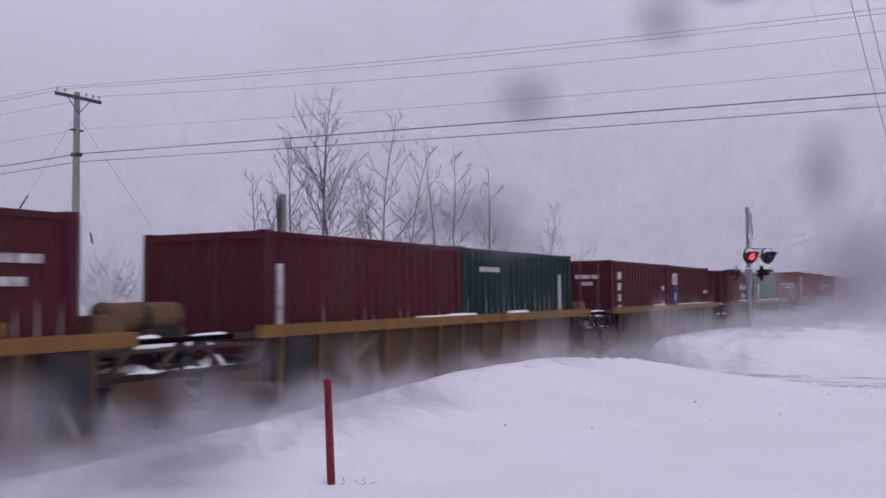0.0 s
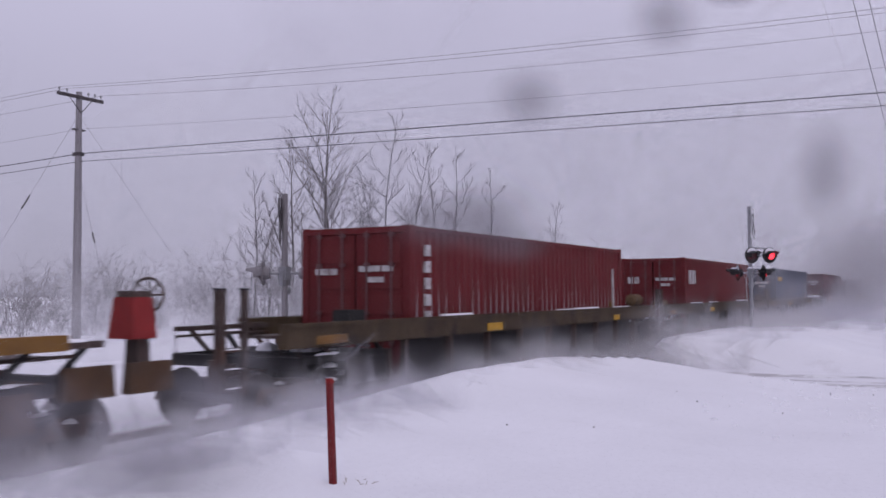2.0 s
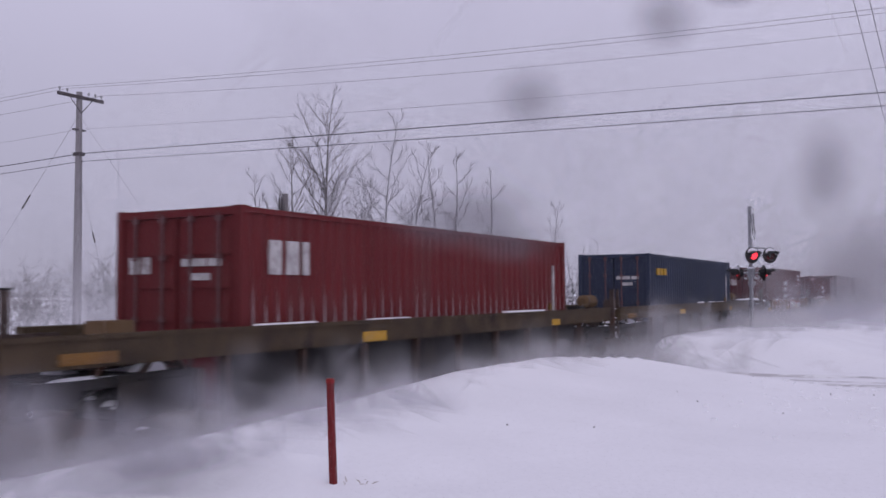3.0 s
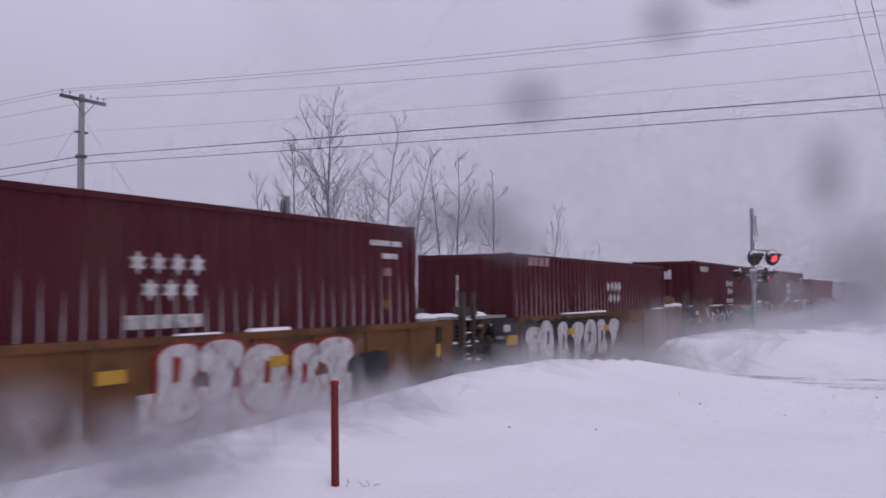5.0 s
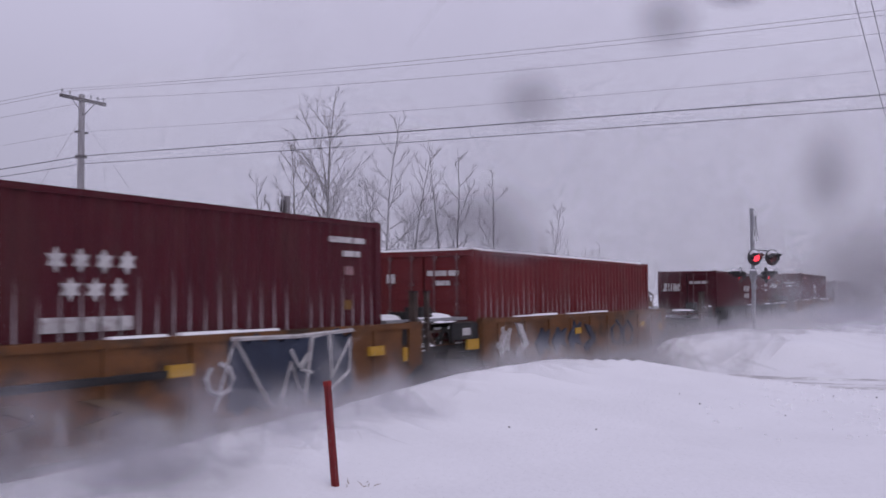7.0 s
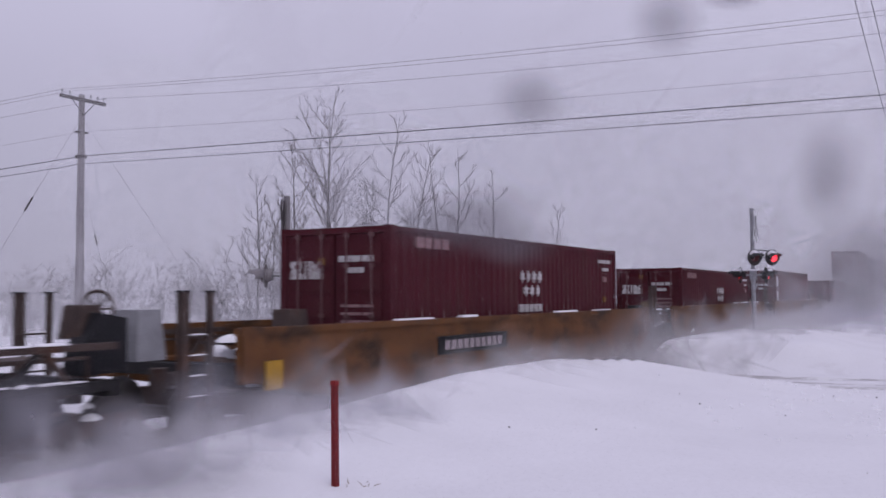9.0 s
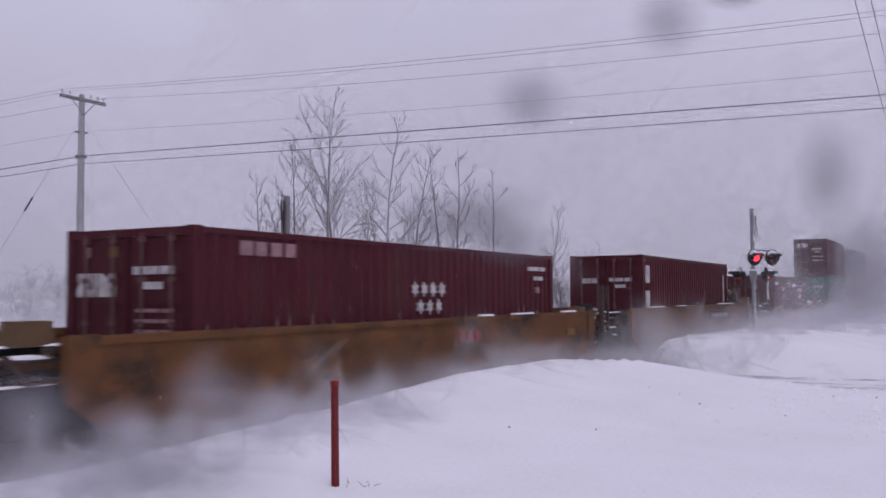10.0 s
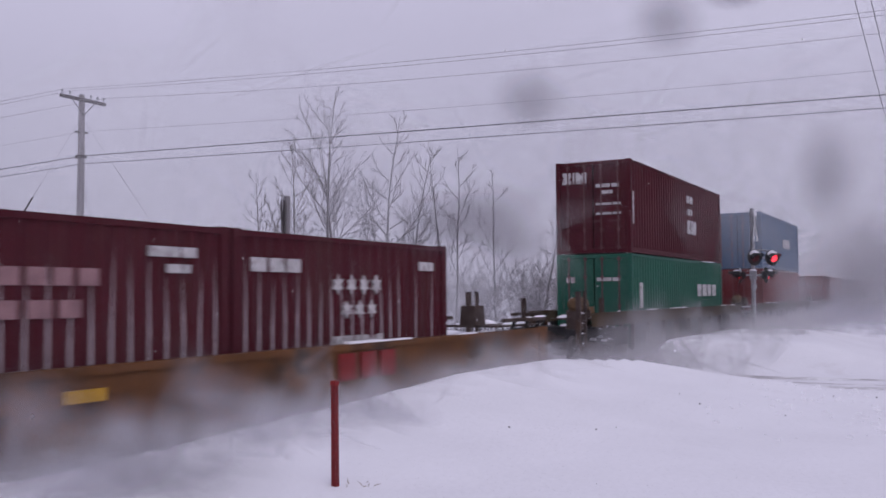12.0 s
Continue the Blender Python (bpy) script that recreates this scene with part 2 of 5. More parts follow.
def ground_z(x, y):
    """Height of the snow: a ploughed bank before the track, the road across it, a mound by the signal, flat fields beyond."""
    wob = 0.05 * noise.noise((x * 0.3, y * 0.3, 3.1)) + 0.014 * noise.noise((x * 0.9, y * 0.9, 7.7))
    rough = 0.006 * noise.noise((x * 4, y * 4, 1.3)) + 0.012 * noise.noise((x * 1.9, y * 1.9, 6.3))
    fine = 1.0 if abs(x) < 60 and abs(y) < 50 else 0.0
    if y < 9.9:
        crest_y = lerp(x, [-10, 17.0, 19.6, 22], [6.8, 6.8, 4.6, 2.0])
        crest = lerp(x, [-20, 0, 6.7, 9.6, 13.1, 16.0, 18.0], [0.4, 0.46, 0.53, 0.62, 0.80, 0.80, 0.70])
        t = max(0.0, min(1.0, (y + 1) / (crest_y + 1)))
        bank = 0.12 + (crest - 0.12) * t ** 2.6
        if y > crest_y:
            bank = crest + (-0.10 - crest) * smooth((y - crest_y) / 1.25)
        near = smooth((lerp(y, [-30, 1.2, 3, 6.8], [19.0, 18.9, 18.9, 18.2]) + 1.6 - x) / 1.9)
        road = -0.02 + 0.04 * noise.noise((x * 1.7, y * 0.12, 5.0))
        mound_top = lerp(x, [24.8, 26.5, 30, 36, 44, 70], [0.0, 0.72, 0.74, 0.68, 0.40, 0.2])
        side = smooth((y - lerp(x, [24, 36, 60], [1.0, 2.2, 3.5])) / 2.6)
        mound = -0.02 + mound_top * (0.35 + 0.65 * side)
        if y > 7.3:
            mound = mound + (-0.12 - mound) * smooth((y - 7.3) / 0.9)
        far = smooth((x - 24.6) / 1.9)
        z = bank * near + road * (1 - near)
        z = z * (1 - far) + mound * far
        return z + wob * fine * (0.5 if 20 < x < 25 else 1) + rough * fine
    t = smooth((y - 11.3) / 2.0)
    drift = 0.25 + 0.45 * noise.noise((x * 0.12, y * 0.2, 9.0))
    back = drift * math.exp(-((y - 14.5) / 3.5) ** 2) * (0.15 if 19.5 < x < 26 else 1.0)
    roll = 0.35 * noise.noise((x * 0.03, y * 0.03, 2.0)) if y > 20 else 0
    return -0.12 + t * (0.12 + max(0, back)) + t * roll * smooth((y - 20) / 15) + wob * fine * t


def spread(stops):
    out = []
    for a, b, step in stops:
        out += list(np.arange(a, b, step))
    return out + [stops[-1][1]]


def build_ground():
    xs = spread([(-900, -120, 120), (-120, -20, 10), (-20, 2, 1.0), (2, 30, 0.22), (30, 48, 0.5), (48, 120, 3), (120, 900, 120)])
    ys = spread([(-900, -100, 120), (-100, -8, 8), (-8, 0.6, 0.6), (0.6, 9.2, 0.22), (9.2, 18, 0.5), (18, 60, 2.5), (60, 150, 10), (150, 900, 120)])
    v = [(x, y, ground_z(x, y)) for y in ys for x in xs]
    nx = len(xs)
    f = [(j * nx + i, j * nx + i + 1, (j + 1) * nx + i + 1, (j + 1) * nx + i) for j in range(len(ys) - 1) for i in range(nx - 1)]
    me = bpy.data.meshes.new("ground")
    me.from_pydata(v, [], f)
    me.polygons.foreach_set("use_smooth", [True] * len(me.polygons))
    me.materials.append(M_SNOW)
    tagged(new("ground", me), "wind-packed white snow over ploughed banks and fields", "snow", kind="structure")


build_ground()


def build_track():
    for y in (9.887 - 0.7525, 9.887 + 0.7525):
        g = Geo().box(-60, 260, y - 0.036, y + 0.036, -0.04, 0.0).box(-60, 260, y - 0.07, y + 0.07, -0.19, -0.16).box(-60, 260, y - 0.01, y + 0.01, -0.16, -0.04)
        tagged(part("rail", g, M_RAIL), "worn steel rail on snowed-in ties", "rail", "rails of the track", "structure")


build_track()

# ---- the train ----
# How far the train still has to come, in metres, at each time.
WAY = [(0.0, 292.86), (0.5, 279.93), (1.0, 268.63), (1.5, 255.35), (2.0, 243.81), (2.5, 230.94), (3.0, 219.6), (3.2, 214.78), (4.0, 195.8), (4.8, 176.48),
       (5.0, 171.31), (5.5, 157.07), (6.0, 145.9), (6.5, 132.95), (7.0, 121.65), (7.2, 116.74), (8.0, 97.2), (8.8, 77.8), (9.0, 72.98), (9.5, 60.78),
       (10.0, 48.65), (10.5, 37.3), (11.0, 24.28), (11.5, 12.9), (12.0, -0.07)]
MID = 9.887
FLOOR = 0.354
rolling = []


def corrugated(length, z0, z1, y, depth=0.036, pitch=0.278):
    """A pressed steel wall along x with trapezoid corrugations, outer face at y, hollows towards +y."""
    g = Geo()
    n = int(length / pitch)
    p = length / n
    prof = []
    for i in range(n):
        x = -length / 2 + i * p
        prof += [(x, 0), (x + 0.26 * p, 0), (x + 0.5 * p, depth), (x + 0.76 * p, depth)]
    prof.append((length / 2, 0))
    for x, d in prof:
        g.v += [(x, y + d, z0), (x, y + d, z1), (x, y + 0.05, z0), (x, y + 0.05, z1)]
    for i in range(len(prof) - 1):
        a, b = 4 * i, 4 * i + 4
        g.f += [(a, b, b + 1, a + 1), (a + 2, a + 3, b + 3, b + 2)]
    return g


cache = {}


def kept_mesh(key, make, material):
    if (key, material.name) not in cache:
        me = make().mesh(key[0])
        me.materials.append(material)
        cache[key, material.name] = me
    return cache[key, material.name]


def container(s, length, high, paint, label, base=FLOOR, doors=True, marks=(), frost=True, group="containers on the train"):
    """A freight container; s is its end that leads, on the train's own scale."""
    c = thing("shipping_container", label, "container", group)
    hh, hw, hl = high, 1.219, length / 2
    k = (length, high)
    for y, turn in ((-hw, 0), (hw, 180)):
        part("side_wall", kept_mesh(("side_wall", k), lambda: corrugated(length - 0.24, 0.16, hh - 0.09, -hw + 0.012), paint), paint, c, at=pose(0, 0, 0, 0, 0, turn))
        part("bottom_rail", kept_mesh(("bottom_rail", k), lambda: Geo().box(-hl + 0.1, hl - 0.1, -hw, -hw + 0.06, 0.02, 0.17), paint), paint, c, at=pose(0, 0, 0, 0, 0, turn))
        part("top_rail", kept_mesh(("top_rail", k), lambda: Geo().box(-hl + 0.1, hl - 0.1, -hw, -hw + 0.06, hh - 0.10, hh - 0.02), paint), paint, c, at=pose(0, 0, 0, 0, 0, turn))
    roof = kept_mesh(("roof", k), lambda: Geo().box(-hl + 0.05, hl - 0.05, -hw + 0.05, hw - 0.05, hh - 0.06, hh - 0.025), paint)
    part("roof", roof, paint, c)
    part("floor", kept_mesh(("floor", k), lambda: Geo().box(-hl + 0.05, hl - 0.05, -hw + 0.05, hw - 0.05, 0.1, 0.16), M_STEEL), M_STEEL, c)
    for x in (-1, 1):
        for y in (-1, 1):
            part("corner_post", kept_mesh(("corner_post", k), lambda: Geo().box(-0.085, 0.085, -0.07, 0.07, 0.12, hh - 0.12), paint), paint, c, at=pose(x * (hl - 0.085), y * (hw - 0.07), 0))
            for z in (0, hh - 0.118):
                part("corner_casting", kept_mesh(("corner_casting", 0), lambda: Geo().box(-0.09, 0.09, -0.082, 0.082, 0, 0.118, 0.004), paint), paint, c, at=pose(x * (hl - 0.089), y * (hw - 0.081), z))
    # far end wall, corrugated, and header and sill of the leading end
    wall = lambda: corrugated(2.438 - 0.28, 0.16, hh - 0.1, 0, 0.045, 0.27)
    part("end_wall", kept_mesh(("end_wall", k), wall, paint), paint, c, at=pose(hl - 0.02, 0, 0, 0, 0, 90))
    for z0, z1, nm in ((0.02, 0.15, "end_sill"), (hh - 0.13, hh - 0.015, "end_header")):
        part(nm, kept_mesh((nm, k), lambda: Geo().box(-hl, -hl + 0.1, -hw + 0.1, hw - 0.1, z0, z1), paint), paint, c)
    if doors:
        for y in (-1, 1):
            d = part("door", kept_mesh(("door", k), lambda: door_leaf(hh), paint), paint, c, at=pose(-hl + 0.05, y * 0.545, 0))
            for i in range(5):
                high = (hh - 0.5) / 5
                part("door_panel", kept_mesh(("door_panel", k), lambda: Geo().box(-0.02, 0.02, -0.47, 0.47, 0, high - 0.12, 0.012), paint), paint, d, at=pose(-0.024, 0, 0.3 + i * high))
            for q in (-0.27, 0.27):
                part("lock_rod", kept_mesh(("lock_rod", k), lambda: lock_rod(hh), M_ROD), M_ROD, d, "dull steel lock rod", at=pose(-0.06, q, 0))
    else:
        part("end_wall", kept_mesh(("end_wall", k), wall, paint), paint, c, at=pose(-hl + 0.02, 0, 0, 0, 0, -90))
    if "snow on its roof" in label:
        part("roof_snow", Geo().box(-hl + 0.05, hl - 0.4, -hw + 0.06, hw - 0.1, hh - 0.03, hh + 0.03, 0.03), M_SNOW, c, "thin white snow on the roof")
    if frost:
        tagged(part("frost", frost_strips(length, s), M_FROST, c, "white frost packed in the hollows of the wall"), kind="stuff")
    for kind, x0, z0, w, h, m, *rest in marks:
        markings(c, kind, x0, z0, w, h, m, hl, hw, *rest)
    rolling.append((c, s + length / 2, MID, base))
    return c


def door_leaf(hh):
    return Geo().box(-0.02, 0.02, -0.52, 0.52, 0.16, hh - 0.14)


def lock_rod(hh):
    g = Geo().tube([(0, 0, 0.1), (0, 0, hh - 0.08)], 0.02, 6)
    for z in (0.16, 0.7, 1.25, hh - 0.75, hh - 0.2):
        g.box(-0.03, 0.05, -0.045, 0.045, z, z + 0.07)
    g.box(-0.035, -0.015, -0.02, 0.3, 0.98, 1.02)
    return g


def frost_strips(length, seed):
    r = random.Random(int(seed * 10))
    g = Geo()
    inner = length - 0.24
    n = int(inner / 0.278)
    p = inner / n
    big = 1.5 if 3 < seed < 10 else r.uniform(0.55, 1.05)
    tall = 1.3 if -235 < seed < -90 or seed > -25 else 0.9
    for i in range(n):
        if r.random() < (0.06 if tall > 1 or big > 1.2 else 0.25):
            continue
        x = -inner / 2 + i * p
        xa, xb = x + 0.5 * p + 0.01, x + 0.76 * p
        y = -1.219 + 0.012 + 0.034
        top = 2.2 + r.uniform(-0.3, 0.15) if big > 1.2 else tall + big * r.uniform(0.45, 1.0)
        xm = r.uniform(xa, xb)
        k = len(g.v)
        g.v += [(xa, y - 0.004, 0.17), (xb, y - 0.004, 0.17), (xb - 0.01, y - 0.003, 0.9 + 0.25 * big), (xm, y - 0.001, top), (xa + 0.008, y - 0.003, 0.9 + 0.2 * big)]
        g.f.append((k, k + 1, k + 2, k + 3, k + 4))
    return g


def markings(c, kind, x0, z0, w, h, m, hl, hw, seed=1):
    """Painted characters as plain bars and blots on the near side, or on the leading end (kind with '_end')."""
    r = random.Random(seed + int(x0 * 100))
    end = kind.endswith("_end")
    says = {M_MARK: "white painted mark", M_YMARK: "yellow warning mark", M_BMARK: "blue painted band"}.get(m, "painted mark")

    def patch(outline):
        if end:
            g = Geo().prism([(-a, q) for a, q in outline], -hl - 0.004, -hl + 0.012, "x")
        else:
            g = Geo().prism(outline, -hw - 0.006 - (0.004 if m in (M_KMARK, M_FROST) else 0), -hw + 0.04)
        part("marking", g, m, c, says)

    def slab(a0, a1, b0, b1):
        patch([(a0, b0), (a1, b0), (a1, b1), (a0, b1)])
    if kind.startswith("star"):
        n = int(kind[4])
        for i in range(n):
            cx, cz, k = x0 + w * (i + 0.5) / n, z0 + h / 2, w / n * 0.5
            rim = [1.0, 0.52] * 6
            rim = [q * r.uniform(0.92, 1.04) for q in rim]
            patch([(cx + k * 0.82 * rim[j] * math.cos(j * math.pi / 6 + math.pi / 2), cz + h * 0.55 * rim[j] * math.sin(j * math.pi / 6 + math.pi / 2)) for j in range(12)])
    elif kind.startswith("row"):
        if h > 0.16:
            n = max(2, int(w / (h * 1.5)))
            for i in range(n):
                a = x0 + w * i / n
                slab(a, a + w / n * r.uniform(0.7, 0.85), z0, z0 + h)
        else:
            slab(x0, x0 + w * 0.62, z0, z0 + h)
            slab(x0 + w * 0.68, x0 + w, z0, z0 + h)
    elif kind.startswith("block"):
        slab(x0, x0 + w, z0, z0 + h)
    elif kind.startswith("stack"):
        n = max(3, int(h / (w * 1.15)))
        for i in range(n):
            q = z0 + h * i / n
            slab(x0 + r.uniform(0, 0.1) * w, x0 + w * r.uniform(0.85, 1.0), q, q + h / n * 0.68)
    elif kind.startswith("logo"):
        # three heavy painted pieces: a slanted patch, a thin bar, a broad patch
        patch([(x0 + w * a, z0 + h * b) for a, b in ((0, 0), (0.37, 0), (0.37, 0.3), (0.30, 0.36), (0.36, 0.7), (0.36, 1), (0.01, 1), (0.01, 0.7), (0.08, 0.62), (0, 0.3))])
        patch([(x0 + w * a, z0 + h * b) for a, b in ((0.42, 0), (0.50, 0), (0.52, 1), (0.44, 1))])
        patch([(x0 + w * a, z0 + h * b) for a, b in ((0.56, 0), (1, 0), (1, 1), (0.88, 1), (0.78, 0.74), (0.68, 1), (0.56, 1))])


def wheelset_truck(car, x):
    t = part("truck", Geo().box(-1.15, 1.15, -1.06, -0.94, 0.38, 0.62, 0.05).box(-1.15, 1.15, 0.94, 1.06, 0.38, 0.62, 0.05).box(-0.3, 0.3, -1.0, 1.0, 0.35, 0.65), M_STEEL, car, "rusty cast truck frame", at=pose(x, 0, 0))
    for y in (-1.0, 1.0):
        for q in (-0.16, 0.0, 0.16):
            part("spring", kept_mesh(("spring", 0), lambda: Geo().tube([(0, 0, 0.14), (0, 0, 0.38)], 0.07, 8), M_STEEL), M_STEEL, t, at=pose(q, y, 0))
    for q in (-0.89, 0.89):
        for y in (-1.1, 1.1):
            part("bearing_cap", kept_mesh(("bearing_cap", 0), lambda: Geo().tube([(0, -0.08, 0), (0, 0.08, 0)], 0.11, 10), M_WHEEL), M_WHEEL, t, at=pose(q, y, 0.42))
        part("wheel", kept_mesh(("wheel", 0), wheel_geo, M_WHEEL), M_WHEEL, t, at=pose(q, 0, 0.42))
    return t


def wheel_geo():
    g = Geo()
    for y in (-0.76, 0.76):
        o = 1 if y > 0 else -1
        g.tube([(0, y - 0.07 * o, 0), (0, y - 0.045 * o, 0), (0, y - 0.045 * o, 0.0), (0, y + 0.06 * o, 0)], [0.455, 0.455, 0.42, 0.415], 20)
    g.tube([(0, -1.0, 0), (0, 1.0, 0)], 0.08, 8)
    return g


def end_platform(car, x, sgn, style, paint, seed):
    """The deck over the trucks at one end of a well: sill, coupler, steps, lying snow."""
    r = random.Random(seed)
    part("end_sill_beam", Geo().box(-0.9, 0.9, -0.3, 0.3, 0.6, 0.98).box(-0.15, 0.15, -1.35, 1.35, 0.75, 1.0), M_KCAR, car, "black grimy draft sill", at=pose(x, 0, 0))
    part("coupler", Geo().box(-0.55, 0.55, -0.09, 0.09, 0.74, 0.92, 0.015).tube([(sgn * 0.62, 0, 0.66), (sgn * 0.62, 0, 1.0)], 0.13, 10), M_STEEL, car, "rusty knuckle coupler", at=pose(x + sgn * 1.35, 0, 0))
    part("deck", Geo().box(-0.75, 0.75, -1.3, 1.3, 1.0, 1.06), paint, car, at=pose(x, 0, 0))
    g = Geo()
    for i in range(7):
        g.dome(r.uniform(-0.6, 0.6), r.uniform(-1.1, 0.95), 1.055, r.uniform(0.15, 0.42), r.uniform(0.12, 0.4), r.uniform(0.04, 0.16), r)
    tagged(part("snow_patch", g, M_SNOW, car, "white snow lying on the deck", at=pose(x, 0, 0)), kind="stuff")
    for y in (-1.28, 1.28):
        part("step", Geo().tube([(-0.2, y, 1.0), (-0.2, y, 0.35), (0.2, y, 0.35), (0.2, y, 1.0)], 0.02, 6).box(-0.2, 0.2, y - 0.04, y + 0.04, 0.62, 0.66), M_STEEL, car, at=pose(x, 0, 0))


def end_gear(car, x, out, seed, skirt):
    """Frames, braces, walkway, pipes and valves over the couplers; out is +1 or -1, towards the next wagon."""
    r = random.Random(seed)
    lo, hi = min(0, out * 2.3), max(0, out * 2.3)
    for y in (-1.26, 1.26):
        part("frame_beam", Geo().box(lo, hi, y - 0.05, y + 0.05, 0.93, 1.05), M_KCAR, car, "black frame beam", at=pose(x, 0, 0))
        part("guard_beam", Geo().box(lo, hi, y - 0.035, y + 0.035, 1.40, 1.48), M_STEEL, car, "rusty guard beam", at=pose(x, 0, 0))
        for k in range(3):
            a = out * (0.15 + 0.72 * k)
            lean = out * r.choice((-0.32, 0.32, 0.4))
            part("brace", Geo().prism([(a, 1.05), (a + 0.09, 1.05), (a + 0.09 + lean, 1.40), (a + lean, 1.40)], y - 0.03, y + 0.03), r.choice((M_KCAR, M_STEEL)), car, at=pose(x, 0, 0))
    part("end_skirt", Geo().box(min(out * 0.1, out * 1.3), max(out * 0.1, out * 1.3), -1.42, -1.36, 0.56, 0.98, 0.01), skirt, car, at=pose(x, 0, 0))
    part("cross_beam", Geo().box(-0.09, 0.09, -1.3, 1.3, 0.86, 1.04), M_KCAR, car, "black cross beam", at=pose(x + out * 2.25, 0, 0))
    part("walkway", Geo().box(min(out * 0.1, out * 1.7), max(out * 0.1, out * 1.7), -1.1, 0.2, 1.28, 1.33), M_STEEL, car, "dark steel grating walkway", at=pose(x, 0, 0))
    g = Geo()
    for k in range(4):
        g.dome(out * r.uniform(0.3, 1.5), r.uniform(-0.95, 0.0), 1.325, r.uniform(0.2, 0.5), r.uniform(0.15, 0.4), r.uniform(0.03, 0.12), r)
    for k in range(5):
        a = out * r.uniform(0.2, 2.1)
        g.dome(a, -1.26, r.choice((1.045, 1.475)), r.uniform(0.15, 0.45), 0.05, r.uniform(0.02, 0.05), r)
    tagged(part("snow_ridge", g, M_SNOW, car, "white snow on the walkway and beams", at=pose(x, 0, 0)), kind="stuff")
    g = Geo()
    for k in range(6):
        g.dome(out * r.uniform(0.0, 2.2), r.uniform(-1.2, -0.7), r.uniform(0.5, 0.9), r.uniform(0.06, 0.18), r.uniform(0.05, 0.12), r.uniform(0.03, 0.08), r, 7)
    tagged(part("caked_snow", g, M_SLUSH, car, "snow caked on the running gear", at=pose(x, 0, 0)), kind="stuff")
    part("brake_pipe", Geo().tube([(0, -1.0, 1.1), (out * 0.5, -1.0, 1.18), (out * 1.0, -0.8, 1.12), (out * 1.7, -0.5, 1.16)], 0.035, 6), M_STEEL, car, "rusty air pipe", at=pose(x, 0, 0))
    part("air_hose", Geo().tube([(out * 1.9, -0.45, 0.85), (out * 2.15, -0.45, 0.55), (out * 2.5, -0.42, 0.42), (out * 2.8, -0.4, 0.6)], 0.03, 6), M_BLACK, car, "black rubber air hose", at=pose(x, 0, 0))
    part("valve_box", Geo().box(-0.25, 0.25, -0.2, 0.2, 1.33, 1.6 + r.uniform(0, 0.2), 0.03), r.choice((M_TANK, M_KCAR, M_STEEL)), car, "grimy valve box", at=pose(x + out * r.uniform(0.3, 1.4), r.uniform(-0.9, -0.2), 0))
    part("equaliser", Geo().tube([(out * 0.2, -1.18, 0.62), (out * 0.9, -1.18, 0.52), (out * 1.7, -1.18, 0.66)], 0.05, 6), M_KCAR, car, at=pose(x, 0, 0))


def ladder_posts(car, x, side=-1, high=2.06):
    """Two tall guide posts with rungs between them at one side of a wagon's end."""
    y = side * 1.37
    lad = part("ladder", Geo().box(0, 0.11, y - 0.06, y + 0.06, 0.7, high), M_STEEL, car, "tall rusty ladder posts", at=pose(x, 0, 0))
    part("post", Geo().box(0.5, 0.57, y - 0.04, y + 0.04, 0.62, high), M_STEEL, lad)
    part("post_cap", Geo().box(0.46, 0.60, y - 0.05, y + 0.05, high, high + 0.02).box(-0.02, 0.13, y - 0.07, y + 0.07, high, high + 0.02), M_KCAR, lad)
    for z in (0.72, 0.98, 1.24, 1.5):
        part("rung", Geo().tube([(0.1, y, z), (0.52, y, z)], 0.018, 6), M_STEEL, lad)
        part("rung_snow", Geo().dome(0.31, y, z + 0.012, 0.18, 0.02, 0.018), M_SNOW, lad, "thin white snow on the rung")


def far_ladder(car, x):
    ladder_posts(car, x, 1)


def tall_ladder(car, x):
    ladder_posts(car, x, -1, 2.24)


def gear_box(car, x):
    part("gear_box", Geo().box(-0.24, 0.24, -1.0, -0.5, 1.2, 1.84, 0.05), M_GALV, car, "grey steel gear box", at=pose(x, 0, 0))
    part("gear_shield", Geo().prism([(-1.15, 1.1), (-0.45, 1.1), (-0.45, 1.75), (-0.85, 1.82), (-1.1, 1.4)], -1.05, -0.75), M_BLACK, car, "black sloped gear shield", at=pose(x, 0, 0))


def end_boxes(car, x):
    for q in (-0.75, 0.15):
        part("end_box", Geo().box(q, q + 0.7, -1.44, -1.3, 0.84, 1.2, 0.02), M_BCAR, car, "brown grimy end bracket", at=pose(x, 0, 0))


def uprights(car, x, high=0.85, both=True):
    for y in ((-1.2, 1.15) if both else (-1.2,)):
        part("upright", Geo().box(-0.05, 0.05, y - 0.06, y + 0.06, 1.0, 1.05 + high).box(-0.02, 0.3, y - 0.03, y + 0.03, 1.05, 1.15), M_STEEL, car, "dark steel guide post", at=pose(x, 0, 0))


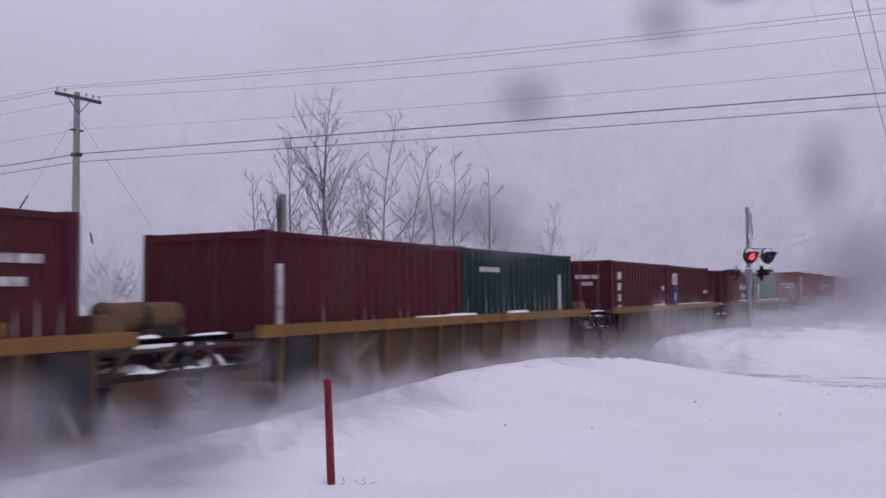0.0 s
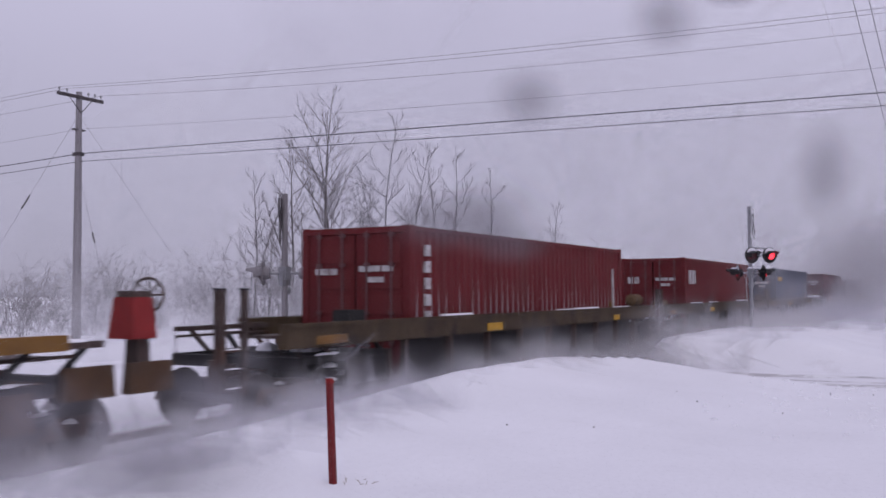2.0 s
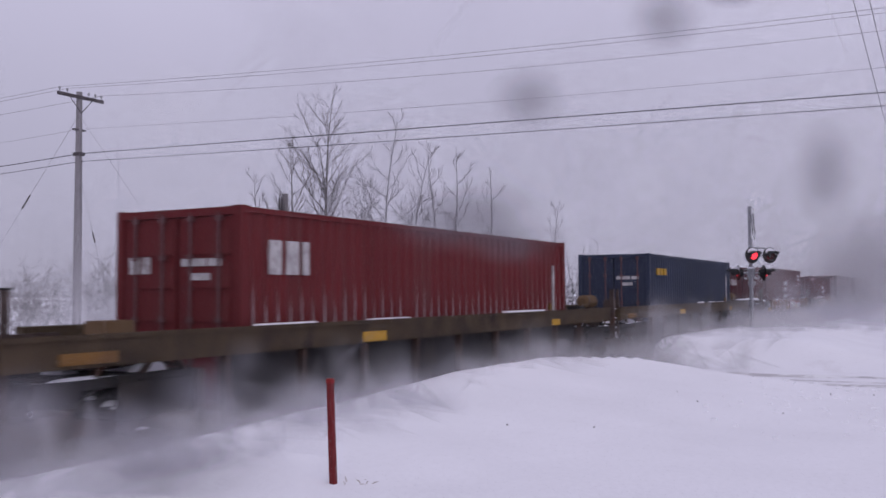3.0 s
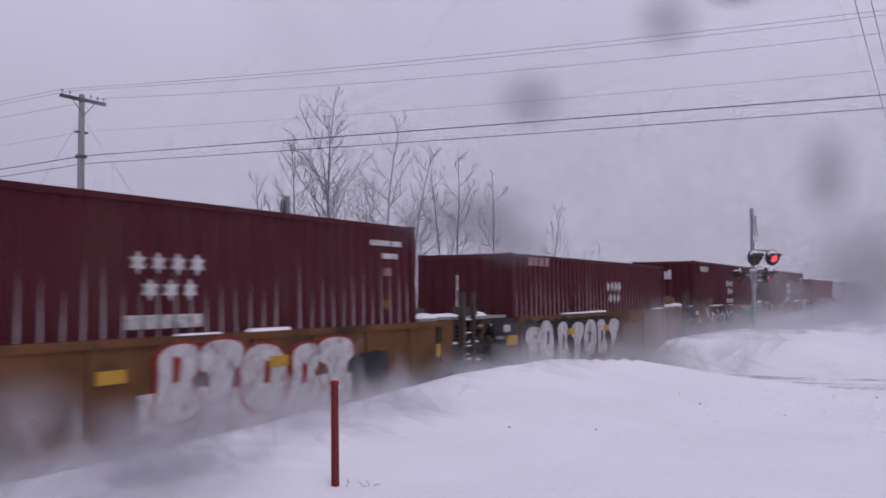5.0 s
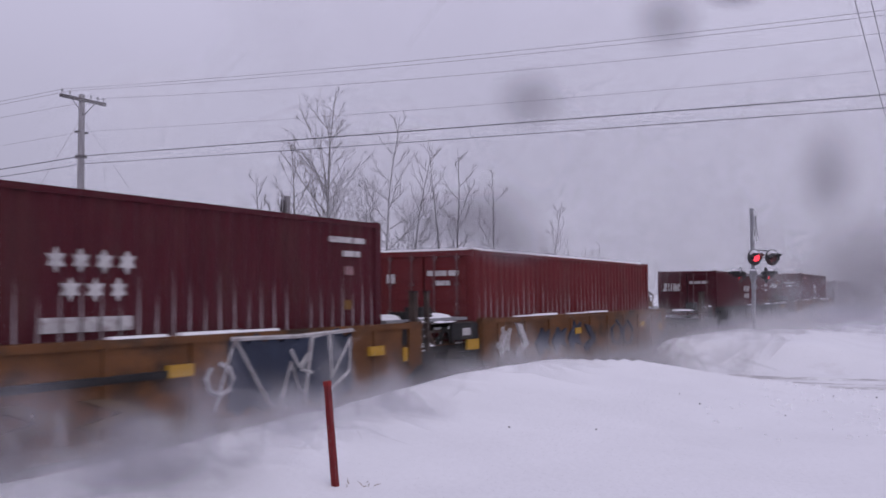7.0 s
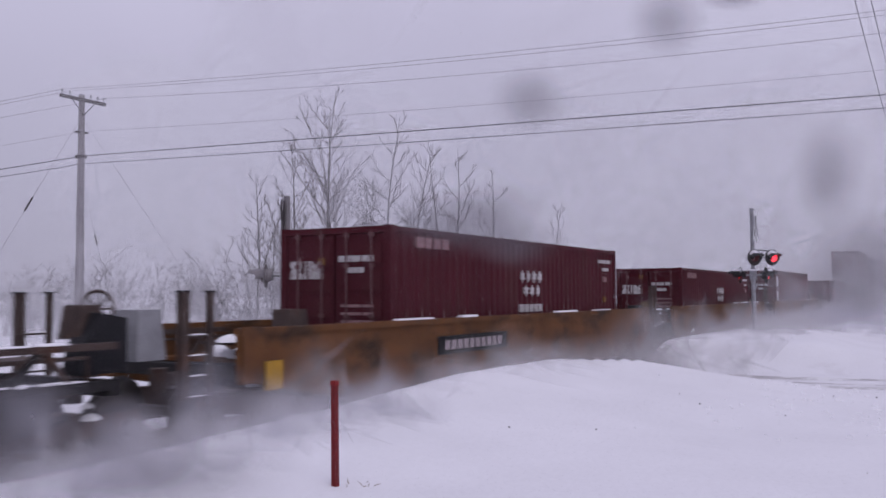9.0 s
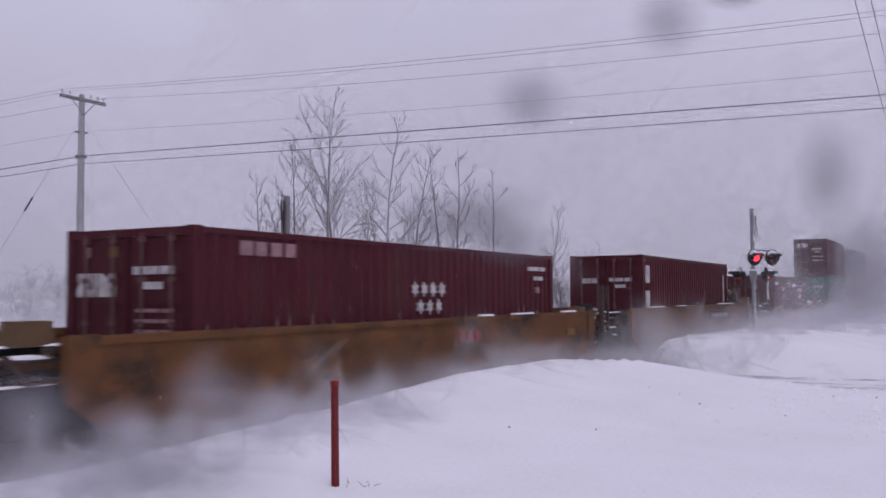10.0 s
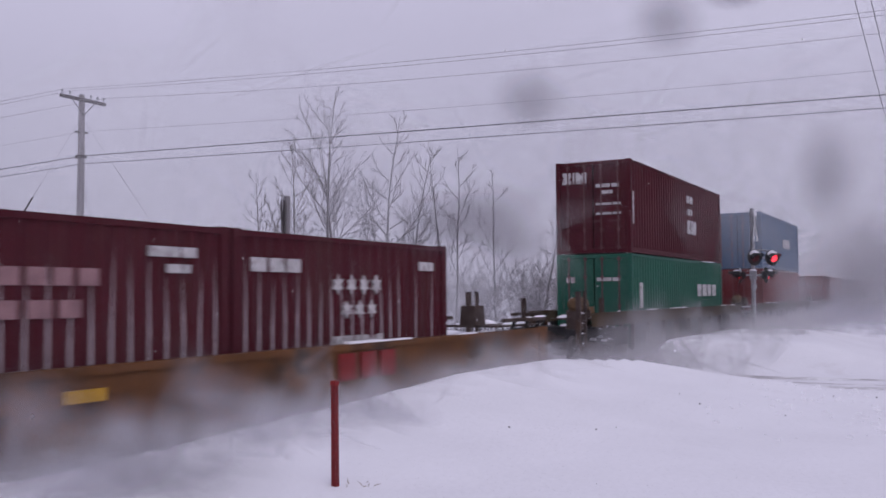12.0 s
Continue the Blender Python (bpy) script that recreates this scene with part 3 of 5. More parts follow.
def brake_wheel(car, x, y=-0.7, z=1.86):
    g = Geo()
    ring = [(0.0, math.cos(a) * 0.22, math.sin(a) * 0.22) for a in [i * math.pi / 8 for i in range(17)]]
    g.tube(ring, 0.02, 6, False)
    for i in range(4):
        a = i * math.pi / 4
        g.tube([(0, -math.cos(a) * 0.22, -math.sin(a) * 0.22), (0.03, 0, 0), (0, math.cos(a) * 0.22, math.sin(a) * 0.22)], 0.012, 5)
    part("brake_wheel", g, M_STEEL, car, "rusty spoked hand brake wheel", at=pose(x, y, z, 0, 0, 20))
    part("brake_stand", Geo().box(-0.28, -0.06, y - 0.12, y + 0.12, 1.05, z - 0.05, 0.03).box(-0.42, -0.04, y - 0.2, y + 0.2, z - 0.35, z + 0.05, 0.05), M_STEEL, car, "rusty brake gear housing", at=pose(x, 0, 0))


def air_tank(car, x, y=-0.45, z=1.72):
    t = part("air_tank", Geo().tube([(-0.42, y, z), (-0.37, y, z), (0.37, y, z), (0.42, y, z)], [0.10, 0.19, 0.19, 0.10], 16), M_TANK, car, "tan cylindrical air tank", at=pose(x, 0, 0))
    for q in (-0.3, 0.3):
        part("tank_bracket", Geo().box(q - 0.04, q + 0.04, y - 0.24, y + 0.24, 1.0, z - 0.16), M_STEEL, t, "dark steel tank bracket")
        part("tank_strap", Geo().tube([(q - 0.025, y, z), (q + 0.025, y, z)], 0.197, 16), M_STEEL, t)


def high_tank(car, x):
    air_tank(car, x, -0.55, 2.0)
    part("tank_box", Geo().box(0.6, 1.35, -0.9, -0.3, 1.6, 2.2, 0.14).tube([(0.4, -0.6, 2.1), (0.4, -0.6, 2.5)], 0.03, 6), M_STEEL, car, "tan grimy brake cylinder housing", at=pose(x, 0, 0))


def high_wheel(car, x):
    brake_wheel(car, x, -0.65, 2.22)


def red_brake(car, x):
    brake_wheel(car, x + 0.12, -0.7, 2.0)
    part("brake_box", Geo().box(-0.36, 0.04, -0.96, -0.5, 1.45, 1.97, 0.05), M_RMARK, car, "red brake gear box", at=pose(x, 0, 0))


def well_car(s, well, style, label, top=1.57, lead=1.6, trail=1.6, gear=(), decals=(), tip_truck=True, reach=None):
    """One unit of a container well wagon: s is the leading end of its well, on the train's scale. Origin at the well's middle, on the rails."""
    car = thing("well_wagon", label, "rail wagon", "well wagons of the train")
    h = well / 2
    ra, rb = reach or {"ribbed": (0.3, 0.5), "spine": (3.0, 1.7), "deep": (0.65, -0.3), "graffiti": (0.1, 0.8), "black": (0, 0), "shallow": (0.9, 2.0)}[style]
    paint = {"ribbed": M_BCAR, "spine": M_BCAR, "deep": M_YCAR, "graffiti": M_YCAR, "black": M_KCAR, "shallow": M_YCAR}[style]
    for turn in (0, 180):
        at = pose(0, 0, 0, 0, 0, turn)
        la, lb = (-h - ra, h + rb) if turn == 0 else (-h - rb, h + ra)
        if style == "ribbed":
            part("top_chord", Geo().box(la, lb, -1.5, -1.36, top - 0.17, top), M_OCAR, car, "ochre box chord", at=at)
            part("side_plate", Geo().box(-h + 0.2, h - 0.2, -1.40, -1.37, 0.32, top - 0.16), M_BCAR, car, at=at)
            n = int(well / 0.92)
            for i in range(n + 1):
                x = -h + 0.15 + (well - 0.3) * i / n
                part("rib", kept_mesh(("rib", round(top, 2)), lambda: Geo().prism([(-1.5, top - 0.17), (-1.41, top - 0.17), (-1.40, 0.36), (-1.44, 0.36)], -0.055, 0.055, "x"), M_TANK), M_TANK, car, at=at @ pose(x, 0, 0))
            part("bottom_chord", Geo().box(-h + 0.2, h - 0.2, -1.46, -1.36, 0.22, 0.34), M_BCAR, car, at=at)
            for x in (-h + 0.5, h - 0.5):
                part("side_bracket", Geo().box(-0.32, 0.32, -1.53, -1.42, 0.5, top - 0.18, 0.01), M_KCAR, car, "black end bracket", at=at @ pose(x, 0, 0))
        elif style == "spine":
            lb = lb if turn == 0 else h + 0.6
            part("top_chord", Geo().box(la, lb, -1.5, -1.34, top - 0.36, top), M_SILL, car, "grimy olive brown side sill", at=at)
            part("chord_lip", Geo().box(la, lb, -1.53, -1.5, top - 0.05, top + 0.01), M_SILL, car, at=at)
            # Black on the plate paints in the deep shade below the sill.
            part("side_plate", Geo().box(-h + 0.6, h - 0.6, -1.33, -1.30, 0.3, top - 0.34), M_KCAR, car, "well plate painted black as shade", at=at)
            n = int(well / 1.6)
            for i in range(n + 1):
                x = -h + 0.4 + (well - 0.8) * i / n
                part("rib", kept_mesh(("rib_spine", 0), lambda: Geo().box(-0.04, 0.04, -1.45, -1.33, 0.35, top - 0.34), M_STEEL), M_STEEL, car, at=at @ pose(x, 0, 0))
        elif style == "black":
            part("top_chord", Geo().box(-h, h, -1.5, -1.36, top - 0.14, top), M_KCAR, car, at=at)
            part("side_plate", Geo().box(-h, h, -1.41, -1.38, 0.3, top - 0.13), M_KCAR, car, at=at)
            for i in range(int(well / 1.3)):
                part("rib", kept_mesh(("rib_black", 0), lambda: Geo().box(-0.05, 0.05, -1.47, -1.41, 0.32, top - 0.14), M_KCAR), M_KCAR, car, at=at @ pose(-h + 0.6 + i * 1.3, 0, 0))
        else:
            low = 0.3
            g = Geo().prism([(la, top - 0.02), (lb, top - 0.02), (lb, top - 0.7), (h - 0.2, low), (-h + 0.2, low), (la, top - 0.7)], -1.46, -1.40)
            part("side_plate", g, paint, car, at=at)
            part("top_chord", Geo().box(la, lb, -1.5, -1.36, top - 0.10, top), paint, car, at=at)
            part("bottom_chord", Geo().box(-h + 0.4, h - 0.4, -1.49, -1.38, low - 0.04, low + 0.10), paint, car, at=at)
            for x in (la + 0.24, lb - 0.24):
                part("end_post", Geo().box(-0.22, 0.22, -1.51, -1.40, top - 0.75, top + 0.02, 0.01), paint, car, at=at @ pose(x, 0, 0))
            if style == "graffiti":
                for i in range(9):
                    x = -h + 0.7 + i * (well - 1.4) / 8
                    part("rib", kept_mesh(("rib_deep", 0), lambda: Geo().box(-0.06, 0.06, -1.5, -1.45, low + 0.1, top - 0.1), paint), paint, car, at=at @ pose(x, 0, 0))
    part("well_floor", Geo().box(-h, h, -1.36, 1.36, 0.24, 0.34).box(-h - 0.05, -h + 0.05, -1.36, 1.36, 0.3, 1.05).box(h - 0.05, h + 0.05, -1.36, 1.36, 0.3, 1.05), M_STEEL, car, "dark steel well floor and bulkheads")
    for sgn, reach in ((-1, lead), (1, trail)):
        x = sgn * (h + 0.85)
        end_platform(car, x, sgn, style, M_KCAR if style in ("black", "spine") else paint, int(s * 10) + sgn)
    skirt = M_BCAR if style in ("ribbed", "shallow") else M_KCAR
    end_gear(car, -h - 0.1, -1, int(s * 10) + 5, skirt)
    end_gear(car, h + 0.1, 1, int(s * 10) + 6, skirt)
    wheelset_truck(car, -h - lead)
    if tip_truck:
        wheelset_truck(car, h + trail)
    rr = random.Random(int(s * 7))
    for i in range(4):
        x = rr.uniform(-h + 0.3, h - 1.5)
        part("snow_strip", Geo().box(0, rr.uniform(0.5, 1.6), -1.5, -1.38, 0, rr.uniform(0.02, 0.05), 0.012), M_SNOW, car, "white snow lying on the sill", at=pose(x, 0, top - 0.004))
    if style == "graffiti":
        for x, k in ((-h - 0.8, 0.55), (h + 0.55, 0.38)):
            p = part("side_panel", Geo().box(-k, k, -1.47, -1.41, 1.14, 1.46, 0.01), M_KCAR, car, "black equipment panel", at=pose(x, 0, 0))
            part("panel_mark", Geo().box(-0.1, 0.22, -1.478, -1.465, 1.22, 1.36), M_MARK if x < 0 else M_RMARK, p, "white bar for the writing on the panel" if x < 0 else "dull red mark")
        part("reflector", Geo().box(-h - 0.7, -h - 0.22, -1.48, -1.42, 0.93, 1.13), M_YMARK, car, "yellow reflector block")
        part("reflector", Geo().box(h + 0.2, h + 0.68, -1.48, -1.42, 0.86, 1.1), M_YMARK, car, "yellow reflector block")
        for x, q in ((-h - 1.2, 1.1), (h + 0.75, 0.6)):
            part("end_walkway", Geo().box(-q, q, -1.15, 0.1, 1.5, 1.56), M_GALV, car, "grey walkway plate", at=pose(x, 0, 0))
            part("walkway_snow", Geo().dome(0, -0.5, 1.555, q, 0.6, 0.06, rr).dome(q * 0.3, -0.7, 1.555, q * 0.5, 0.35, 0.10, rr), M_SNOW, car, "white snow on the walkway plate", at=pose(x, 0, 0))
    for q in (-1.25, 1.25):
        for x0, x1 in ((-h - 2.4, -h - 0.1), (h + 0.1, h + 2.0)):
            part("handrail", Geo().tube([(x0, q, 1.0), (x0, q, 1.32), (x1, q, 1.32), (x1, q, 1.0)], 0.022, 6), M_STEEL, car, "dark steel handrail")
    for kind, x in gear:
        {"wheel": brake_wheel, "tank": air_tank, "posts": uprights, "high_tank": high_tank, "red_brake": red_brake, "ladder": ladder_posts, "far_ladder": far_ladder, "tall_ladder": tall_ladder, "gear_box": gear_box, "high_wheel": high_wheel, "end_boxes": end_boxes}[kind](car, x)
    for d in decals:
        decal(car, *d)
    rolling.append((car, s + well / 2, MID, 0.0))
    return car


def decal(car, x0, z0, w, h, m, label, shape="block", seed=3):
    """A flat painted patch on the near side sill: a block, bars in a row, or loose spray-painted shapes and lines."""
    r = random.Random(seed)
    y0, y1 = -1.512, -1.45

    def put(g):
        part("painted_mark", g, m, car, label)
    if shape == "block":
        put(Geo().box(x0, x0 + w, y0, y1, z0, z0 + h))
    elif shape == "plate":
        part("reflector", Geo().box(x0, x0 + w, y0 - 0.02, y1, z0, z0 + h, 0.004), m, car, label)
    elif shape == "row":
        n = max(3, int(w / (h * 1.3)))
        for i in range(n):
            put(Geo().box(x0 + w * i / n, x0 + w * (i + 0.72) / n, y0 - 0.006, y1, z0, z0 + h))
    elif shape == "arrow":
        tip = (x0 + w, z0 + h * 0.5)
        put(Geo().prism([(x0, z0 + h * 0.1), (x0 + w * 0.45, z0 + h * 0.12), tip, (x0 + w * 0.35, z0 + h * 0.72), (x0 + w * 0.2, z0 + h), (x0, z0 + h * 0.98)], y0 - 0.006, y1))
        for a, b in (((x0 + w * 0.18, z0 + h), (x0 + w * 0.36, z0 + h * 0.72)), ((x0 + w * 0.36, z0 + h * 0.72), tip), (tip, (x0 + w * 0.4, z0 + h * 0.08))):
            part("painted_outline", Geo().tube([(a[0], y0 - 0.004, a[1]), (b[0], y0 - 0.004, b[1])], 0.045, 5), M_MARK, car, "white spray outline")
    elif shape == "fill":
        top = [(x0 + w * i / 16, z0 + h * r.uniform(0.86, 1.04)) for i in range(17)]
        low = [(x0 + w * i / 16, z0 + h * r.uniform(-0.04, 0.10)) for i in range(16, -1, -1)]
        put(Geo().prism(top + low, y0 + 0.004, y1))
    elif shape == "spray":
        n = max(2, int(w / 0.95))
        for i in range(n):
            a, b = x0 + w * i / n, x0 + w * (i + r.uniform(0.82, 1.0)) / n
            q, u, lean = b - a, r.uniform(0.22, 0.34), r.uniform(-0.12, 0.2)
            low, top = z0 + h * r.uniform(0, 0.12), z0 + h * r.uniform(0.86, 1.0)
            k = top - low
            kind = r.randint(0, 3)
            if kind == 0:
                pts = [(0, 0.55), (0.45, 1), (0.6, 0.8), (1, 0.95), (0.8, 0.55), (1, 0.3), (0.55, 0.42), (0.3, 0.1)]
            elif kind == 1:
                pts = [(0, 0.05), (0.25, 0), (0.62, 0.5), (0.95, 0.42), (1, 0.6), (0.6, 0.72), (0.3, 1), (0.15, 0.94), (0.42, 0.6)]
            elif kind == 2:
                pts = [(0, 0.85), (0.6, 0.78), (1, 0.95), (0.75, 0.5), (1, 0.1), (0.6, 0.2), (0.1, 0), (0.5, 0.42), (0.42, 0.6)]
            else:
                pts = [(0.05, 0.3), (0.3, 0.12), (1, 0.5), (0.4, 0.95), (0, 1), (0.6, 0.52)]
            put(Geo().prism([(a + px * q + lean * pz, low + pz * k) for px, pz in pts], y0 - 0.003, y1))
    elif shape.startswith("bubble"):
        rim = M_RMARK if shape.endswith("red") else M_KMARK
        n = max(2, int(round(w / 0.92)))
        forms = ([(0, 0.62), (0.05, 1), (0.95, 1), (1, 0.66), (0.74, 0.58), (0.72, 0), (0.28, 0), (0.30, 0.58)],
                 [(0, 0), (0, 1), (1, 1), (1, 0)],
                 [(0.1, 0.95), (0.85, 1), (0.9, 0.6), (0.72, 0.5), (1, 0.3), (0.95, 0), (0.1, 0), (0.22, 0.45)])
        for i in range(n):
            a, q = x0 + w * i / n, w / n * (r.uniform(0.92, 1.06) + (0.14 if rim is M_RMARK else 0.04))
            low, k, lean = z0 + h * r.uniform(-0.02, 0.06), h * r.uniform(0.86, 1.0), r.uniform(-0.1, 0.14)
            pts = forms[(i + seed) % 3]
            for turn in range(2):
                pts = [(p[0] * u + o[0] * (1 - u), p[1] * u + o[1] * (1 - u)) for p, o in zip(pts, pts[1:] + pts[:1]) for u in (0.75, 0.25)]
            for grow, y, mm, lab in ((1.06 if rim is M_RMARK else 1.14, 0.002, rim, "dark sprayed outline"), (0.94, 0.007, m, label)):
                part("painted_mark", Geo().prism([(a + q * (0.5 + (px - 0.5) * grow) + lean * pz, low + k * (0.5 + (pz - 0.5) * (1 + (grow - 1) * 0.6))) for px, pz in pts], y0 - y, y1), mm, car, lab)
            if (i + seed) % 3:
                b, c = a + q * r.uniform(0.38, 0.52), low + k * r.uniform(0.3, 0.5)
                part("painted_mark", Geo().prism([(b, c), (b + q * 0.14, c + 0.02), (b + q * 0.16, c + k * 0.3), (b + q * 0.03, c + k * 0.34)], y0 - 0.010, y1), rim, car, "dark sprayed slit")
    elif shape == "panels":
        # a long filled field with a white rim, slanted white bars and a pale lower edge
        put(Geo().prism([(x0, z0), (x0 + w, z0), (x0 + w * 0.985, z0 + h), (x0 + w * 0.7, z0 + h * 0.93), (x0 + w * 0.5, z0 + h * 0.98), (x0 + w * 0.25, z0 + h * 0.9), (x0, z0 + h * 0.95)], y0 + 0.002, y1))

        def bar(a, b, c, d, thick):
            part("painted_line", Geo().prism([(a, b), (a + thick, b), (c + thick, d), (c, d)], y0 - 0.004, y1), M_MARK, car, "white sprayed line")
        for i in range(6):
            a = x0 + w * (0.02 + 0.16 * i)
            bar(a, z0 + h * r.uniform(0, 0.15), a + r.uniform(0.05, 0.28), z0 + h * r.uniform(0.85, 1.02), r.uniform(0.06, 0.12))
            part("painted_line", Geo().prism([(a + 0.12, z0), (a + w * 0.14, z0), (a + w * 0.14, z0 + h * 0.30), (a + 0.16, z0 + h * r.uniform(0.2, 0.34))], y0 - 0.002, y1), M_FROST, car, "greyed white spray patch")
        top = [(x0 + w * i / 12, z0 + h * (0.96 + 0.05 * math.sin(i * 1.3))) for i in range(13)]
        part("painted_line", Geo().tube([(a, y0, b) for a, b in top], 0.03, 5), M_MARK, car, "white sprayed line")
        bar(x0 + w * 0.96, z0 + h * 0.3, x0 + w * 0.96, z0 + h, 0.08)
    elif shape == "zigzag":
        zig = [(0.0, 0.1), (0.12, 1.0), (0.34, 0.12), (0.42, 0.0), (0.50, 0.62), (0.60, 0.0), (0.66, 0.95), (0.80, 1.0), (0.82, 0.35), (0.98, 0.9), (0.97, 0.4), (0.80, 0.15)]
        put(Geo().tube([(x0 + w * a, y0 - 0.004, z0 + h * b) for a, b in zig], 0.032, 5))
        put(Geo().tube([(x0 + w * 0.1, y0 - 0.004, z0 + h), (x0 + w * 0.55, y0 - 0.004, z0 + h * 0.98), (x0 + w, y0 - 0.004, z0 + h * 1.02)], 0.032, 5))
        put(Geo().tube([(x0 + w * (0.03 + 0.08 * math.sin(j * 0.8)), y0 - 0.006, z0 + h * (0.5 + 0.2 * math.cos(j * 0.8))) for j in range(8)], 0.032, 5))
        put(Geo().tube([(x0 + w * a, y0 - 0.006, z0 + h * b) for a, b in ((0.5, 0.8), (0.56, 0.55), (0.62, 0.72), (0.58, 0.5), (0.66, 0.45))], 0.03, 5))
    elif shape == "lines":
        n = max(2, int(w / 1.0))
        for i in range(n):
            a = x0 + w * i / n
            loop = []
            for j in range(9):
                t = j / 8 * 2 * math.pi * r.uniform(0.8, 1.0)
                loop.append((a + w / n * (0.5 + 0.5 * math.sin(t) * r.uniform(0.6, 1)), y0 - 0.004, z0 + h * (0.5 + 0.5 * math.cos(t) * r.uniform(0.55, 1))))
            put(Geo().tube(loop, 0.035, 5))


HI, LO = 2.896, 2.591
L40, L20 = 12.192, 6.058
SIDE_NO = ("row", 2.9, 1.9, 1.3, 0.13, M_MARK)
END_NO = ("row_end", 0.1, 2.05, 0.75, 0.11, M_MARK)
END_NO2 = ("row_end", 0.3, 1.85, 0.35, 0.1, M_MARK)
END_LOGO = ("logo_end", -1.0, 1.75, 0.75, 0.33, M_MARK)
STAR1 = ("star4", -0.65, 1.73, 1.35, 0.26, M_MARK)
STAR2 = ("star3", -0.45, 1.40, 1.02, 0.26, M_MARK)
STAR3 = ("row", -0.65, 1.05, 1.35, 0.17, M_MARK)
FAINT = ("row", -5.2, 2.32, 1.3, 0.2, M_FADED)
FRAME_NO = ("row", 4.6, 2.3, 1.0, 0.09, M_MARK)
WARN = ("block", 5.05, 1.22, 0.15, 0.15, M_OCAR)
FRAME_NO2 = ("row", 5.0, 2.08, 0.45, 0.09, M_MARK)
FRAME_NO3 = ("block", 5.05, 1.78, 0.2, 0.14, M_FADED)
MAROON_LABEL = "maroon corrugated steel container with white markings, frosted low down"


def starred_container(s, high, base=FLOOR, **kw):
    dz = high - LO - 0.1
    lines = [("row_end", 0.15, z, 0.7, 0.05, M_FADED) for z in (1.02, 1.16, 1.30, 1.44)] + [("block_end", -0.85, 2.2, 0.1, 0.14, M_FADED), ("block_end", -0.35, 2.2, 0.14, 0.14, M_OCAR)]
    marks = lines + [tuple([k, x, z + dz, *r]) for k, x, z, *r in (END_NO, END_NO2, END_LOGO, STAR1, STAR2, STAR3, FAINT, FRAME_NO, FRAME_NO2, FRAME_NO3, WARN)]
    return container(s, L40, high, M_MAROON, MAROON_LABEL, base=base, marks=marks, **kw)


def short_marks(big):
    return [("star4", -0.6, 1.7, 1.5, 0.28, M_MARK), ("star3", -0.3, 1.3, 1.1, 0.28, M_MARK), ("row", 1.9, 2.2, 0.8, 0.09, M_MARK)] if big else [("block", -2.2, 0.7, 0.42, 1.3, M_MARK), ("stack", -2.1, 0.8, 0.22, 0.9, M_KMARK, 2)]


